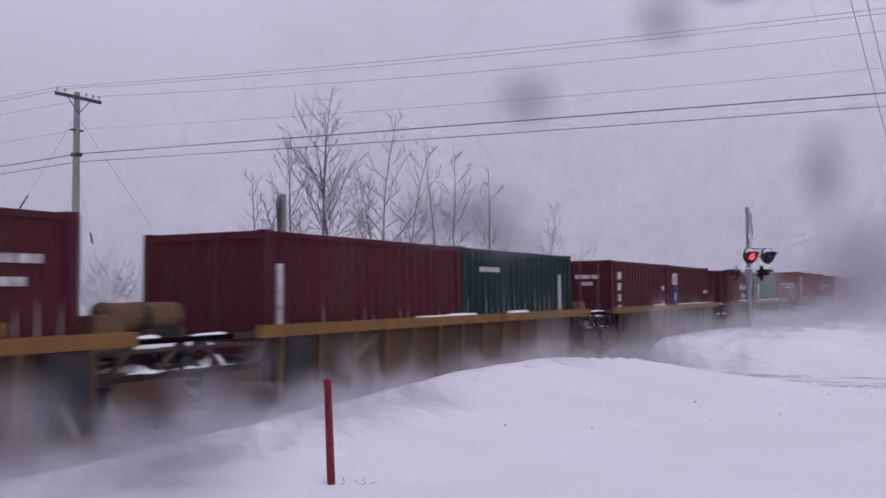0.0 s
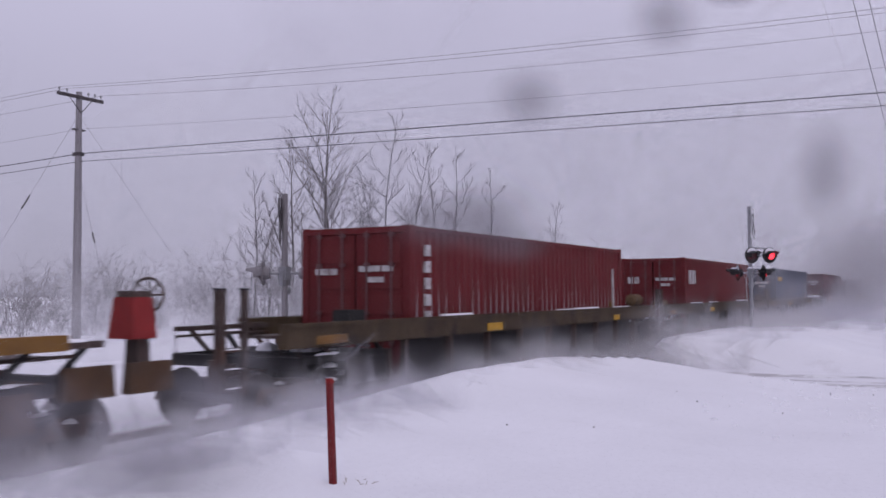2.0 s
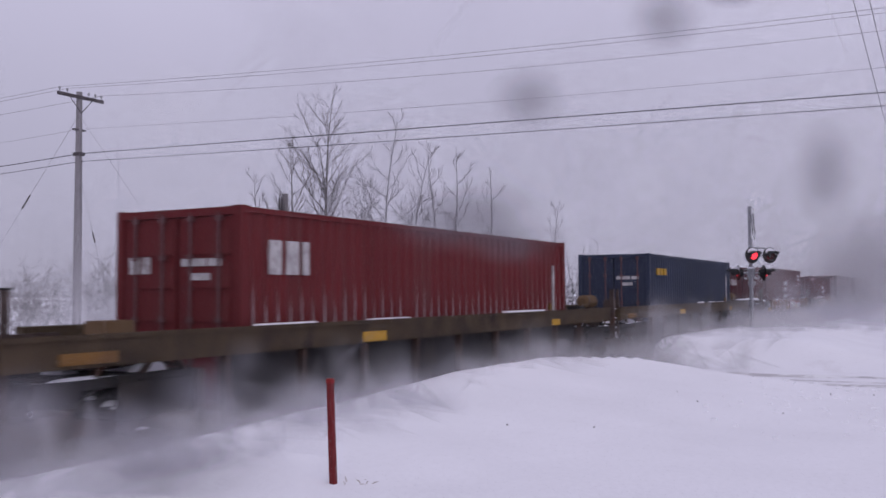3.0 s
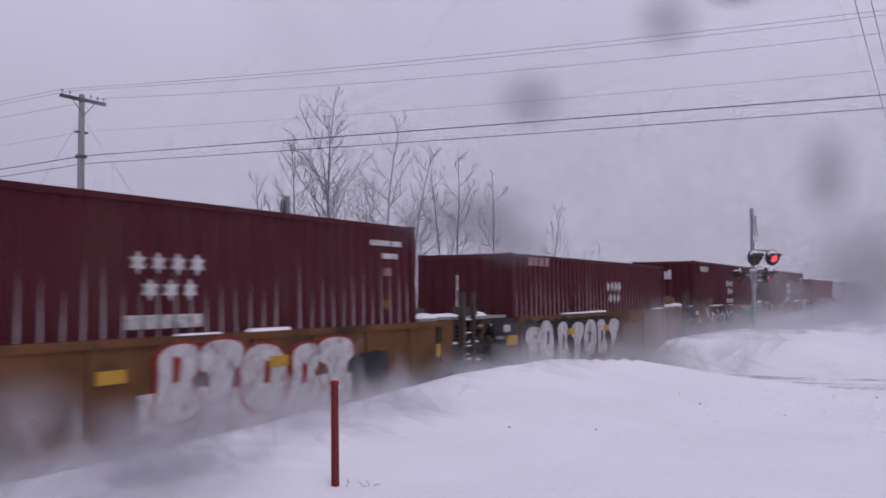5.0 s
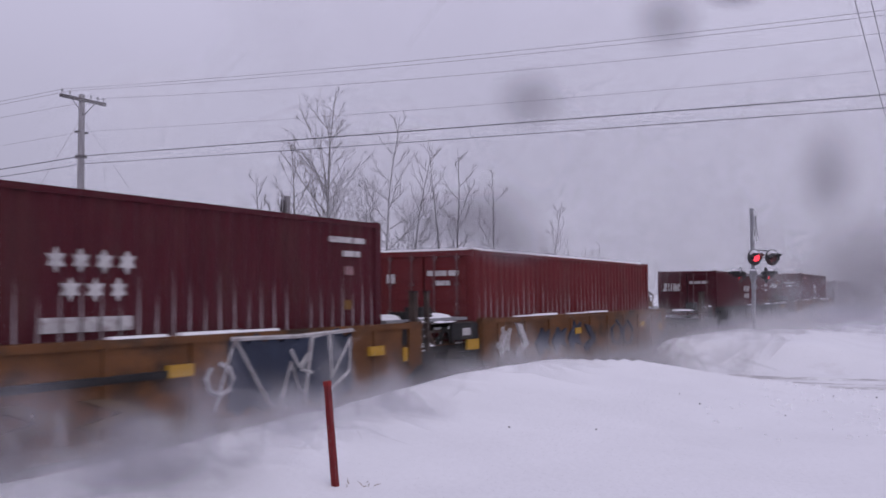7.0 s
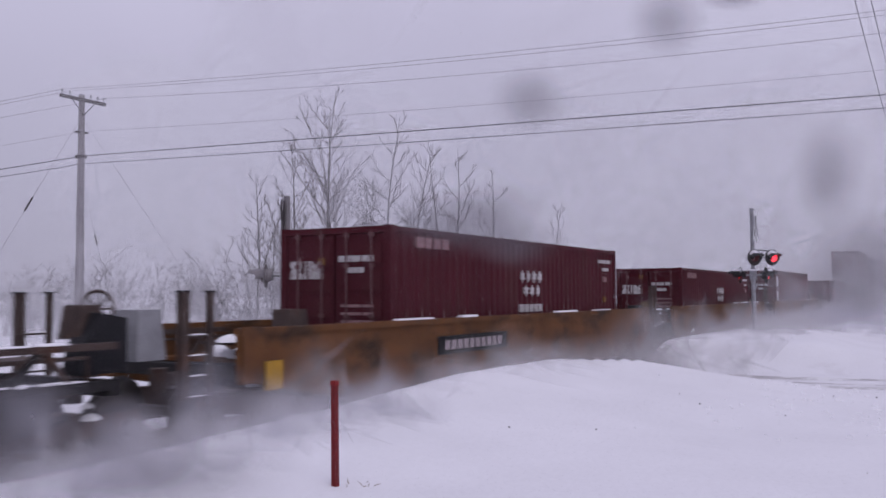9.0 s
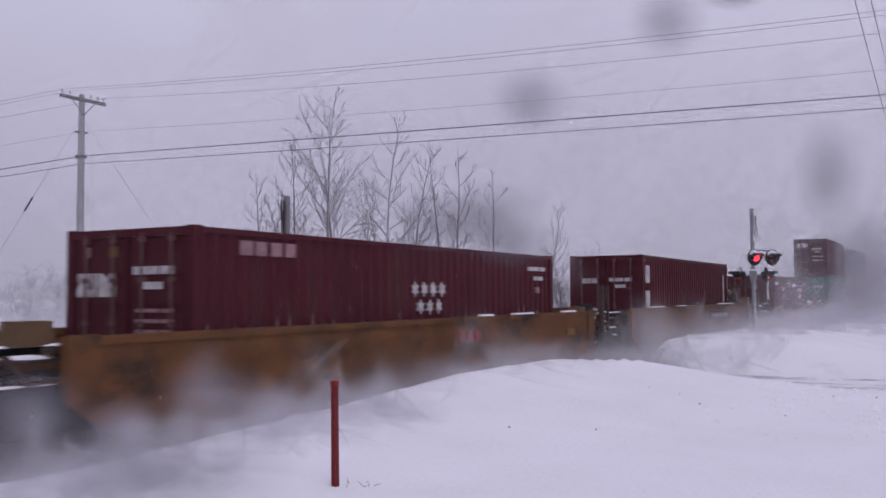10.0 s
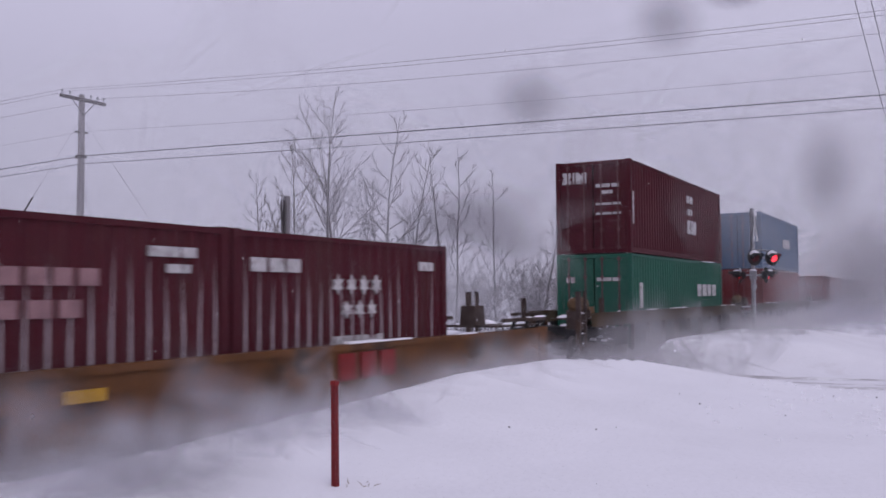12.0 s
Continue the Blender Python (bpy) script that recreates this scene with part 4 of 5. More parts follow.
def build_train():
    # oldest wagons: ribbed sides, pairs of short boxes
    rib = "grimy brown ribbed well wagon with an ochre top chord"
    well_car(-297.9, 12.4, "ribbed", rib, gear=(("tank", 7.4),))
    container(-297.81, L40, LO, M_MAROON, MAROON_LABEL, marks=[SIDE_NO, ("row", 4.7, 2.0, 0.9, 0.1, M_MARK), ("row", 4.9, 1.75, 0.5, 0.1, M_MARK), WARN])
    well_car(-282.45, 12.4, "ribbed", rib, gear=(("tank", -7.5),))
    container(-282.37, L20, LO, M_MAROON, "short maroon corrugated steel container", doors=False, marks=[("block", -2.75, 1.2, 0.12, 0.9, M_MARK)])
    container(-276.24, L20, LO, M_DKGREEN, "short dark green corrugated steel container", doors=False, marks=[("row", -2.2, 2.1, 0.9, 0.1, M_MARK), ("block", 2.2, 1.2, 0.1, 0.9, M_MARK)])
    well_car(-267.0, 12.4, "ribbed", rib)
    container(-266.93, L20, LO, M_MAROON, "short maroon container with white lettering bands", marks=[("logo_end", -1.0, 1.5, 0.8, 0.3, M_MARK), END_NO, END_NO2, ("stack", -2.4, 1.05, 0.26, 1.3, M_MARK), ("block", 2.3, 1.7, 0.25, 0.15, M_MARK), ("block", 2.3, 1.2, 0.2, 0.15, M_YMARK)])
    container(-260.8, L20, LO, M_MAROON, "short maroon container with a blue and white band", doors=False, marks=[("block", -2.45, 1.9, 0.6, 0.4, M_MARK), ("block", -2.42, 0.4, 0.55, 1.45, M_BMARK), ("stack", -2.3, 0.5, 0.3, 1.25, M_FROST), ("block", -2.28, 1.98, 0.28, 0.22, M_FROST), ("row", 2.2, 1.6, 0.5, 0.1, M_MARK)])
    well_car(-251.1, 12.4, "ribbed", rib, gear=(("tank", -7.5), ("red_brake", 9.7), ("end_boxes", 8.7)), reach=(0.3, 1.75))
    container(-250.99, L20, LO, M_MAROON, "short maroon container with white characters", doors=False, marks=[("logo_end", -0.9, 1.7, 1.1, 0.36, M_MARK), *short_marks(True)])
    container(-244.86, L20, LO, M_GREEN, "short green corrugated container with a white band", doors=False, marks=short_marks(False))
    # three long units with shallow brown sills
    sp = "grimy olive brown skeleton well wagon with deep shadow below"
    for s, paint, lab, mk in ((-229.32, M_OXIDE, "brick red corrugated container with white lettering", [("stack", -5.55, 1.1, 0.24, 1.55, M_MARK), END_NO, END_NO2, ("row_end", -0.9, 2.0, 0.5, 0.12, M_MARK)]),
                              (-209.68, M_OXIDE, "brick red corrugated container with a large white mark", [("block", -5.47, 1.93, 0.26, 0.5, M_MARK), ("block", -5.1, 1.93, 0.3, 0.5, M_MARK), ("block", -4.68, 1.93, 0.14, 0.5, M_MARK), END_NO, END_NO2, ("row_end", -0.95, 1.95, 0.5, 0.25, M_MARK)]),
                              (-190.04, M_NAVY, "navy blue corrugated container with a yellow mark", [("row", -5.2, 2.2, 1.2, 0.22, M_YMARK), END_NO, END_NO2])):
        well_car(s - 0.9, 14.0, "spine", sp, top=1.56, lead=1.9, trail=1.9, gear=(("tank", 9.8), ("ladder", -11.3 if s < -220 else -10.4)),
                 decals=((-9.3, 1.24, 0.8, 0.13, M_OCAR, "dull ochre reflector strip"), (-3.5, 1.22, 0.7, 0.16, M_YMARK, "yellow reflector strip"), (4.5, 1.22, 0.5, 0.14, M_YMARK, "yellow reflector strip")))
        container(s, L40, HI, paint, lab, marks=mk + [WARN, ("block", 5.3, 1.0, 0.06, 1.3, M_MARK)])
    # five units with sprayed-over yellow sides
    gy = "weathered yellow well wagon with spray-painted sides"
    white, black, green, blue = (M_MARK, "white spray paint"), (M_KMARK, "black spray paint"), (M_GMARK, "green spray paint"), (M_SPRAY, "dark blue spray paint")
    sets = ((-168.89, HI, ((-0.7, 0.36, 4.3, 0.5, *white, "fill", 5), (-0.7, 0.42, 4.3, 1.03, *white, "bubble_red", 5), (3.6, 0.5, 1.1, 0.6, *black, "fill", 6))),
            (-152.50, LO, ((-6.3, 0.55, 6.8, 0.9, *black, "fill", 8), (-6.2, 0.36, 6.5, 1.05, *white, "bubble", 9), (0.7, 0.55, 1.6, 0.65, M_TANK, "brown weathered patch", "fill", 10))),
            (-136.04, HI, ((-6.1, 0.3, 1.9, 1.15, M_OXIDE, "dark red sprayed arrow", "arrow"), (-5.2, 0.4, 5.0, 1.05, *blue, "fill", 12), (-5.0, 0.45, 4.8, 0.95, M_FROST, "greyed white spray paint", "spray", 14), (-4.8, 0.5, 4.5, 0.8, *black, "spray", 15), (-4.9, 0.45, 4.7, 0.9, *white, "spray", 18), (0.6, 0.45, 4.85, 0.98, *green, "panels", 4))),
            (-120.40, HI, ((-5.6, 0.45, 2.4, 1.03, *black, "fill", 22), (-5.5, 0.5, 2.2, 0.95, *white, "lines", 21), (-5.3, 0.48, 1.9, 0.5, *white, "lines", 26), (-3.0, 1.02, 4.3, 0.09, M_KCAR, "black rail along the side"), (-1.7, 0.45, 2.4, 0.5, M_TANK, "brown weathered patch", "spray", 23), (2.0, 0.42, 2.8, 1.05, *blue, "fill", 24), (1.7, 0.42, 3.1, 1.02, *white, "zigzag", 25))),
            (-104.69, LO, ((-5.6, 0.4, 1.6, 1.0, *white, "spray", 32), (-3.6, 0.4, 4.0, 0.95, *blue, "spray", 31), (1.5, 0.5, 2.0, 0.8, *blue, "lines", 34))))
    for s, high, dec in sets:
        well_car(s - 0.1, 12.4, "graffiti", gy, top=1.52, gear={-136.04: (("ladder", -8.5), ("tank", -7.2)), -104.69: (("ladder", -8.85), ("wheel", 7.6))}.get(s, (("ladder", -8.85),)),
                 decals=dec + tuple((x, 1.02, 0.42, 0.15, M_YMARK, "yellow reflector strip", "plate") for x in {-168.89: (-1.35, 1.6), -152.5: (-3.5, -0.95), -136.04: (-4.3, -0.9, 3.5), -120.4: (0.9, 5.3)}.get(s, (-1.2, 4.2))))
        if s == -104.69:
            container(s, L40, high, M_OXIDE, "rust red corrugated container with snow on its roof", marks=[("block_end", -0.9, 1.9, 0.2, 0.2, M_MARK), END_NO, END_NO2])
        elif s == -152.5:
            container(s, L40, high, M_MAROON, MAROON_LABEL, doors=False, marks=[("star4", 0.2, 1.73, 1.35, 0.26, M_MARK), ("star3", 0.4, 1.40, 1.02, 0.26, M_MARK), FAINT, ("block_end", -0.2, 1.3, 0.06, 0.8, M_MARK)])
        elif s == -136.04:
            container(s, L40, high, M_MAROON, MAROON_LABEL, doors=False, marks=[("logo_end", -0.6, 2.2, 0.9, 0.36, M_MARK), ("star4", -0.75, 1.93, 1.3, 0.26, M_MARK), ("star3", -0.55, 1.60, 1.0, 0.26, M_MARK), ("row", -0.75, 1.25, 1.3, 0.17, M_MARK), ("row", -5.2, 2.5, 1.2, 0.2, M_MARK)])
        else:
            starred_container(s, high)
    # a longer black wagon, only part filled
    well_car(-83.9, 16.2, "black", "black grimy well wagon, part empty", top=1.45, lead=1.9, trail=1.9, gear=(("ladder", -10.6), ("wheel", 10.7), ("gear_box", 11.3)),
             decals=((6.8, 1.22, 1.2, 0.16, M_OCAR, "ochre reflector strip"),))
    container(-82.89, L40, LO, M_MAROON, MAROON_LABEL, marks=[END_LOGO, END_NO, STAR1, STAR2, ("row", 4.6, 2.0, 0.8, 0.1, M_MARK), ("row", 4.8, 1.75, 0.5, 0.1, M_MARK), WARN])
    # three deep yellow units
    dy = "deep-sided weathered yellow well wagon"
    well_car(-60.6, 16.2, "deep", dy, reach=(2.8, -0.3), lead=2.0, trail=2.0, gear=(("ladder", -11.9), ("far_ladder", -12.2)), decals=((-5.5, 0.9, 2.9, 0.34, M_KMARK, "black number board"), (-5.3, 0.98, 2.5, 0.18, M_FROST, "greyed white number bars", "row"), (-10.4, 0.7, 0.35, 0.4, M_YMARK, "yellow placard")))
    starred_container(-59.22, HI)
    well_car(-41.2, 16.2, "deep", dy, lead=2.0, trail=2.0, gear=(("tall_ladder", -11.05),), decals=((0.2, 1.08, 1.0, 0.22, M_RMARK, "dull red logo bars", "row"), (5.8, 1.0, 0.5, 0.16, M_OCAR, "ochre reflector strip")))
    starred_container(-39.67, LO)
    well_car(-21.5, 16.2, "deep", dy, reach=(0.65, 0.7), lead=2.0, trail=2.0, gear=(("tall_ladder", -11.05), ("ladder", 10.36), ("high_tank", 8.4), ("high_wheel", 10.1)), decals=((1.1, 0.95, 3.2, 0.36, M_KMARK, "black number board"), (1.4, 1.03, 2.7, 0.2, M_FROST, "greyed white number bars", "row")))
    container(-20.04, L40, HI, M_MAROON, "maroon corrugated container with two white side bars", marks=[END_NO, END_NO2, ("row_end", -0.8, 2.0, 0.5, 0.16, M_MARK), ("row_end", -0.9, 1.1, 0.6, 0.1, M_MARK), ("block", -5.75, 2.0, 0.35, 0.55, M_MARK), ("block", -5.75, 1.15, 0.35, 0.6, M_MARK), WARN, ("block", 5.3, 1.0, 0.06, 1.4, M_MARK)])
    # a yellow wagon with two short boxes
    well_car(2.0, 16.2, "shallow", "weathered yellow well wagon with a lower side", top=1.24, lead=2.0, trail=2.0, gear=(("posts", -11.1), ("far_ladder", 11.6), ("ladder", 12.4)),
             decals=((1.8, 0.68, 1.75, 0.42, M_RMARK, "red logo bars", "row"), (-3.25, 0.85, 0.55, 0.14, M_YMARK, "yellow reflector strip")))
    container(3.66, L20, LO, M_MAROON, "short maroon container with white characters", marks=[("block_end", 0.85, 1.3, 0.1, 1.0, M_MARK), ("row", -0.8, 1.78, 1.7, 0.2, M_FADED), ("row", -0.5, 1.42, 1.2, 0.2, M_FADED), ("row", 1.6, 2.15, 0.8, 0.13, M_MARK), ("row", 1.9, 1.95, 0.4, 0.11, M_MARK), ("row", -2.5, 2.1, 0.8, 0.14, M_MARK)])
    container(9.79, L20, LO, M_MAROON, "short maroon container with large white characters", doors=False, marks=[("star4", -0.75, 1.68, 1.5, 0.3, M_MARK), ("star3", -0.5, 1.28, 1.1, 0.28, M_MARK), ("logo", -0.7, 0.55, 1.45, 0.45, M_MARK), ("row", -2.65, 2.0, 1.2, 0.2, M_MARK), ("row", 2.0, 2.1, 0.5, 0.16, M_MARK)])
    # double-stacked wagons at the back
    well_car(26.6, 14.0, "spine", sp, top=1.5, lead=1.9, trail=1.9, gear=(("posts", -8.8), ("tank", -8.6)))
    container(27.55, L40, HI, M_GREEN, "green corrugated container below a maroon one", marks=[("row", 2.0, 1.55, 3.2, 0.45, M_MARK), END_NO, ("row_end", -0.9, 2.0, 0.3, 0.18, M_MARK), ("block", -5.3, 1.2, 0.3, 0.8, M_MARK)])
    container(27.55, L40, HI, M_MAROON, "maroon corrugated container stacked on a green one", base=FLOOR + HI + 0.01, frost=False,
              marks=[("logo_end", -1.0, 2.2, 0.8, 0.36, M_MARK), END_NO, END_NO2, ("row_end", 0.1, 1.5, 0.8, 0.07, M_MARK), ("row_end", 0.1, 1.2, 0.8, 0.07, M_MARK), ("row", 0.6, 2.1, 0.95, 0.24, M_MARK), ("row", 0.8, 1.65, 0.65, 0.22, M_MARK), ("logo", 0.6, 0.95, 1.3, 0.5, M_MARK), ("block", -5.9, 0.9, 0.1, 1.0, M_MARK)])
    well_car(48.2, 14.0, "spine", sp, top=1.5, lead=1.9, trail=1.9, gear=(("tank", -8.6),))
    container(49.17, L40, HI, M_OXIDE, "brick red corrugated container below a blue one")
    container(49.17, L40, HI, M_BLUE, "blue corrugated container stacked on a red one", base=FLOOR + HI + 0.01, frost=False, marks=[("row", 0.5, 1.3, 2.4, 0.5, M_MARK)])
    for s, p in ((73.0, M_OXIDE), (93.0, M_MAROON), (114.0, M_MAROON)):
        well_car(s - 0.9, 14.0, "spine", sp, top=1.5, lead=1.9, trail=1.9)
        container(s, L40, HI, p, "rust red corrugated container fading in blown snow", marks=[END_NO])


build_train()


# ---- beside the track ----
FWD, RIGHT = Vector((math.cos(radians(28.99)), math.sin(radians(28.99)), 0)), Vector((math.sin(radians(28.99)), -math.cos(radians(28.99)), 0))
flashing = []


def lamp_head(signal, x, z, facing, lit=True, paint=M_BLACK):
    """One flashing light: a black backing disc, a hood and a two-faced lens that turns its lit or its dark side out."""
    at = pose(x[0], x[1], z, 0, 0, facing)
    head = part("lamp_housing", Geo().tube([(0.0, 0, 0), (0.16, 0, 0), (0.17, 0, 0)], [0.13, 0.17, 0.17], 16).tube([(0.15, 0, 0), (0.165, 0, 0)], 0.29, 24), paint, signal, "round dark backing disc", at=at)
    g = Geo()
    for i in range(13):
        a = radians(-20 + 220 * i / 12)
        for r in (0.16, 0.17):
            g.v += [(0.17, math.cos(a) * r, math.sin(a) * r), (0.56 if 2 < i < 10 else 0.38, math.cos(a) * r, math.sin(a) * r - 0.03)]
    for i in range(12):
        k = 4 * i
        g.f += [(k, k + 1, k + 5, k + 4), (k + 2, k + 6, k + 7, k + 3), (k + 1, k + 3, k + 7, k + 5)]
    part("hood", g, paint, head, "dark visor")
    lens = part("lens", Geo().tube([(-0.004, 0, 0), (0.012, 0, 0)], 0.15, 20), M_LENS, head, "dark red lens", at=pose(0.24, 0, 0))
    if lit:
        part("lit_face", Geo().tube([(-0.016, 0, 0), (-0.006, 0, 0)], 0.146, 20), M_LIT, lens, "glowing red lens face")
    if lit:
        part("snow_cap", Geo().dome(0.29, 0, 0.15, 0.13, 0.09, 0.05), M_SNOW, head, "white snow on the visor")
        part("disc_snow", Geo().prism([(-0.2, 0.1), (0.2, 0.1), (0.16, 0.2), (0.05, 0.265), (-0.05, 0.265), (-0.16, 0.2)], 0.166, 0.18, "x"), M_SNOW, head, "snow stuck to the top of the disc")
    return lens


def crossing_signal(x, y, base, top, lamps_z, arm_z, facing, buck, label, mast=M_GALV, board_paint=M_WHITE):
    s = thing("crossing_signal", label, "railway signal", "crossing signals", pose(x, y, 0))
    part("mast", Geo().tube([(0, 0, base - 0.5), (0, 0, top)], 0.075, 12).tube([(0, 0, top), (0, 0, top + 0.03)], [0.085, 0.04], 12), mast, s, "steel mast")
    part("mast_foot", Geo().box(-0.22, 0.22, -0.22, 0.22, base - 0.5, base + 0.02, 0.03), M_GALV, s)
    for tilt in (-1, 1):
        b = Geo().prism([(-0.11, -0.58), (0.11, -0.58), (0.11, 0.58), (-0.11, 0.58)], -0.012, 0.012)
        board = part("crossbuck_board", b, board_paint, s, "crossbuck board seen nearly edge-on", at=pose(0.11 * math.cos(radians(buck)), 0.11 * math.sin(radians(buck)), top - 0.62, 0, 0, buck + 90) @ pose(0, 0.015 * tilt, 0, 0, 24 * tilt, 0))
        part("black_bar", Geo().box(-0.05, 0.05, -0.018, -0.013, -0.4, 0.4), M_KMARK, board, "black bar for the writing on the board")
    a = radians(facing)
    out = (math.cos(a), math.sin(a))
    cross = (-out[1], out[0])
    lens = []
    if lamps_z:
        part("lamp_arm", Geo().tube([(out[0] * 0.45 - cross[0] * 0.4, out[1] * 0.45 - cross[1] * 0.4, lamps_z), (out[0] * 0.45 + cross[0] * 0.4, out[1] * 0.45 + cross[1] * 0.4, lamps_z)], 0.035, 8).box(-0.1, 0.1, -0.1, 0.1, lamps_z - 0.12, lamps_z + 0.12), M_GALV, s)
        part("lamp_bracket", Geo().tube([(0, 0, lamps_z), (out[0] * 0.45, out[1] * 0.45, lamps_z)], 0.04, 8).tube([(0, 0, lamps_z + 0.3), (out[0] * 0.45 + cross[0] * 0.3, out[1] * 0.45 + cross[1] * 0.3, lamps_z + 0.26)], 0.03, 6), M_GALV, s, "bracket that carries the lamps")
        for q in (-0.37, 0.37):
            lens.append(lamp_head(s, (cross[0] * q + out[0] * 0.45, cross[1] * q + out[1] * 0.45), lamps_z, facing))
    part("lower_arm", Geo().tube([(-cross[0] * 0.36, -cross[1] * 0.36, arm_z), (cross[0] * 0.36, cross[1] * 0.36, arm_z)], 0.035, 8).box(-0.11, 0.11, -0.11, 0.11, arm_z - 0.16, arm_z + 0.16).box(-0.15, 0.15, -0.06, 0.06, arm_z - 0.3, arm_z + 0.05), M_GALV, s, "bracket with fittings")
    if lamps_z:
        part("snow_cap", Geo().dome(0, 0, arm_z + 0.155, 0.16, 0.14, 0.07), M_SNOW, s, "white snow on the bracket")
    low = []
    for q, turn in ((-0.36, -110), (0.36, 70)):
        low.append(lamp_head(s, (cross[0] * q, cross[1] * q), arm_z, facing + turn, bool(lamps_z), M_BLACK if lamps_z else M_POLE))
    part("bell", Geo().tube([(0, 0, arm_z - 0.42), (0.09, 0, arm_z - 0.42), (0.12, 0, arm_z - 0.42)], [0.1, 0.12, 0.05], 14), M_GALV, s)
    return lens, low


near_pair, near_low = crossing_signal(35.2, 6.55, 0.66, 5.08, 3.28, 2.66, 226, 268, "railway crossing signal with red flashing lights on a galvanised mast")
# Far signal: grey paint carries the haze, dark boards the shade on their backs.
far_pair, far_low = crossing_signal(17.9, 14.25, 0.1, 4.42, None, 2.5, 48, 134, "crossing signal beyond the track, half lost in blown snow", M_POLE, M_ARM)
flashing += [(near_pair[1], 0), (near_pair[0], 1)]


def stake():
    s = thing("marker_stake", "slim red painted marker stake pushed into the snow", "stake", m=pose(6.835, 4.897, ground_z(6.835, 4.897)))
    part("post", Geo().box(-0.029, 0.029, -0.026, 0.026, -0.4, 0.925, 0.004), M_STAKE, s)
    part("top_cap", Geo().box(-0.031, 0.031, -0.028, 0.028, 0.89, 0.93, 0.004), M_RMARK, s, "faded red top")
    return s


stake_ob = stake()


def tuft(x, y, n, high, seed):
    r = random.Random(seed)
    g = Geo()
    z = ground_z(x, y) - 0.02
    for i in range(n):
        a, q = r.uniform(0, 6.28), r.uniform(0, 0.12)
        b = Vector((x + math.cos(a) * q, y + math.sin(a) * q, z))
        t = b + Vector((r.uniform(-0.08, 0.08), r.uniform(-0.08, 0.08), high * r.uniform(0.5, 1)))
        g.tube([b, (b + t) / 2 + Vector((0.01, 0, 0.01)), t], [0.004, 0.003, 0.001], 3, False)
    tagged(part("grass_tuft", g, M_GRASS), "dry grass stalks poking out of the snow", "grass", "grass tufts", "stuff")


for i, (x, y, n, h) in enumerate(((6.96, 4.75, 5, 0.07), (7.02, 4.70, 3, 0.05), (33.9, 6.1, 5, 0.2), (40.5, 6.0, 7, 0.35), (42.0, 5.6, 8, 0.4), (44.5, 5.9, 9, 0.4), (37.4, 6.3, 5, 0.15))):
    tuft(x, y, n, h, i)


def lumps():
    """Clods of dirty snow and grit thrown up by the plough along the road."""
    r = random.Random(5)
    g = Geo()
    for i in range(34):
        x, y = r.uniform(10.0, 18.2), r.uniform(0.4, 5.0)
        if r.random() > (x - 9) / 9:
            continue
        q = r.uniform(0.006, 0.015)
        z = ground_z(x, y)
        g.box(x - q, x + q, y - q, y + q, z - 0.02, z + q * 1.1, q * 0.4)
    tagged(part("grit", g, M_GRIT), "dark grit and clods scattered on the snow bank", "grit", kind="stuff")
    g = Geo()
    for i in range(150):
        x, y = r.uniform(12.0, 18.9), r.uniform(-0.5, 3.6)
        if r.random() > (x - 10) / 9:
            continue
        q = r.uniform(0.02, 0.075)
        z = ground_z(x, y)
        g.box(x - q, x + q, y - q * r.uniform(0.7, 1.3), y + q, z - 0.03, z + q * r.uniform(0.3, 0.8), q * 0.45)
    tagged(part("snow_clods", g, M_SNOW), "white snow clods thrown up along the road edge", "snow", kind="stuff")
    for k, (x0, w) in enumerate(((21.5, 0.34), (23.2, 0.4), (22.3, 0.16))):
        g = Geo()
        for n in range(91):
            y = -6.0 + 13.6 * n / 90
            x = x0 + 0.25 * noise.noise((y * 0.25, k, 4.0)) + 0.03 * (y + 2)
            h = w * (0.75 + 0.5 * noise.noise((y * 0.9, k, 8.0)))
            g.v += [(x - h, y, ground_z(x - h, y) + 0.004), (x, y, ground_z(x, y) + 0.012), (x + h, y, ground_z(x + h, y) + 0.004)]
        g.f += [(3 * n + q, 3 * n + q + 1, 3 * n + q + 4, 3 * n + q + 3) for n in range(90) for q in (0, 1)]
        tagged(part("wheel_track", g, M_SLUSH), "grey packed wheel track across the snowy road", "wheel track", "wheel tracks", "structure")


lumps()


# ---- pole line ----
def power_pole(x, y, top, label):
    p = thing("utility_pole", label, "utility pole", "utility poles", pose(x, y, 0))
    part("shaft", Geo().tube([(0, 0, -0.6), (0, 0, 5), (0, 0, top)], [0.2, 0.17, 0.125], 14), M_POLE, p, "grey weathered timber shaft")
    arm = part("crossarm", Geo().box(-1.22, 1.22, -0.16, -0.05, top - 0.32, top - 0.18, 0.005), M_ARM, p, "dark timber crossarm")
    for q in (-1.12, -0.72, 0.42, 0.78, 1.12):
        part("insulator", Geo().tube([(q, -0.1, top - 0.18), (q, -0.1, top - 0.08), (q, -0.1, top - 0.05), (q, -0.1, top + 0.03)], [0.015, 0.02, 0.055, 0.035], 8), M_GALV, arm, "grey insulator")
    for q in (-1, 1):
        part("brace", Geo().tube([(0, -0.14, top - 0.95), (q * 0.62, -0.12, top - 0.3)], 0.02, 6), M_ARM, p)
    part("bracket", Geo().box(-0.3, 0.3, -0.1, 0.1, top - 1.72, top - 1.66), M_ARM, p)
    part("cable_clamp", Geo().box(-0.16, 0.16, -0.2, 0.2, top - 2.85, top - 2.7), M_ARM, p)
    return p


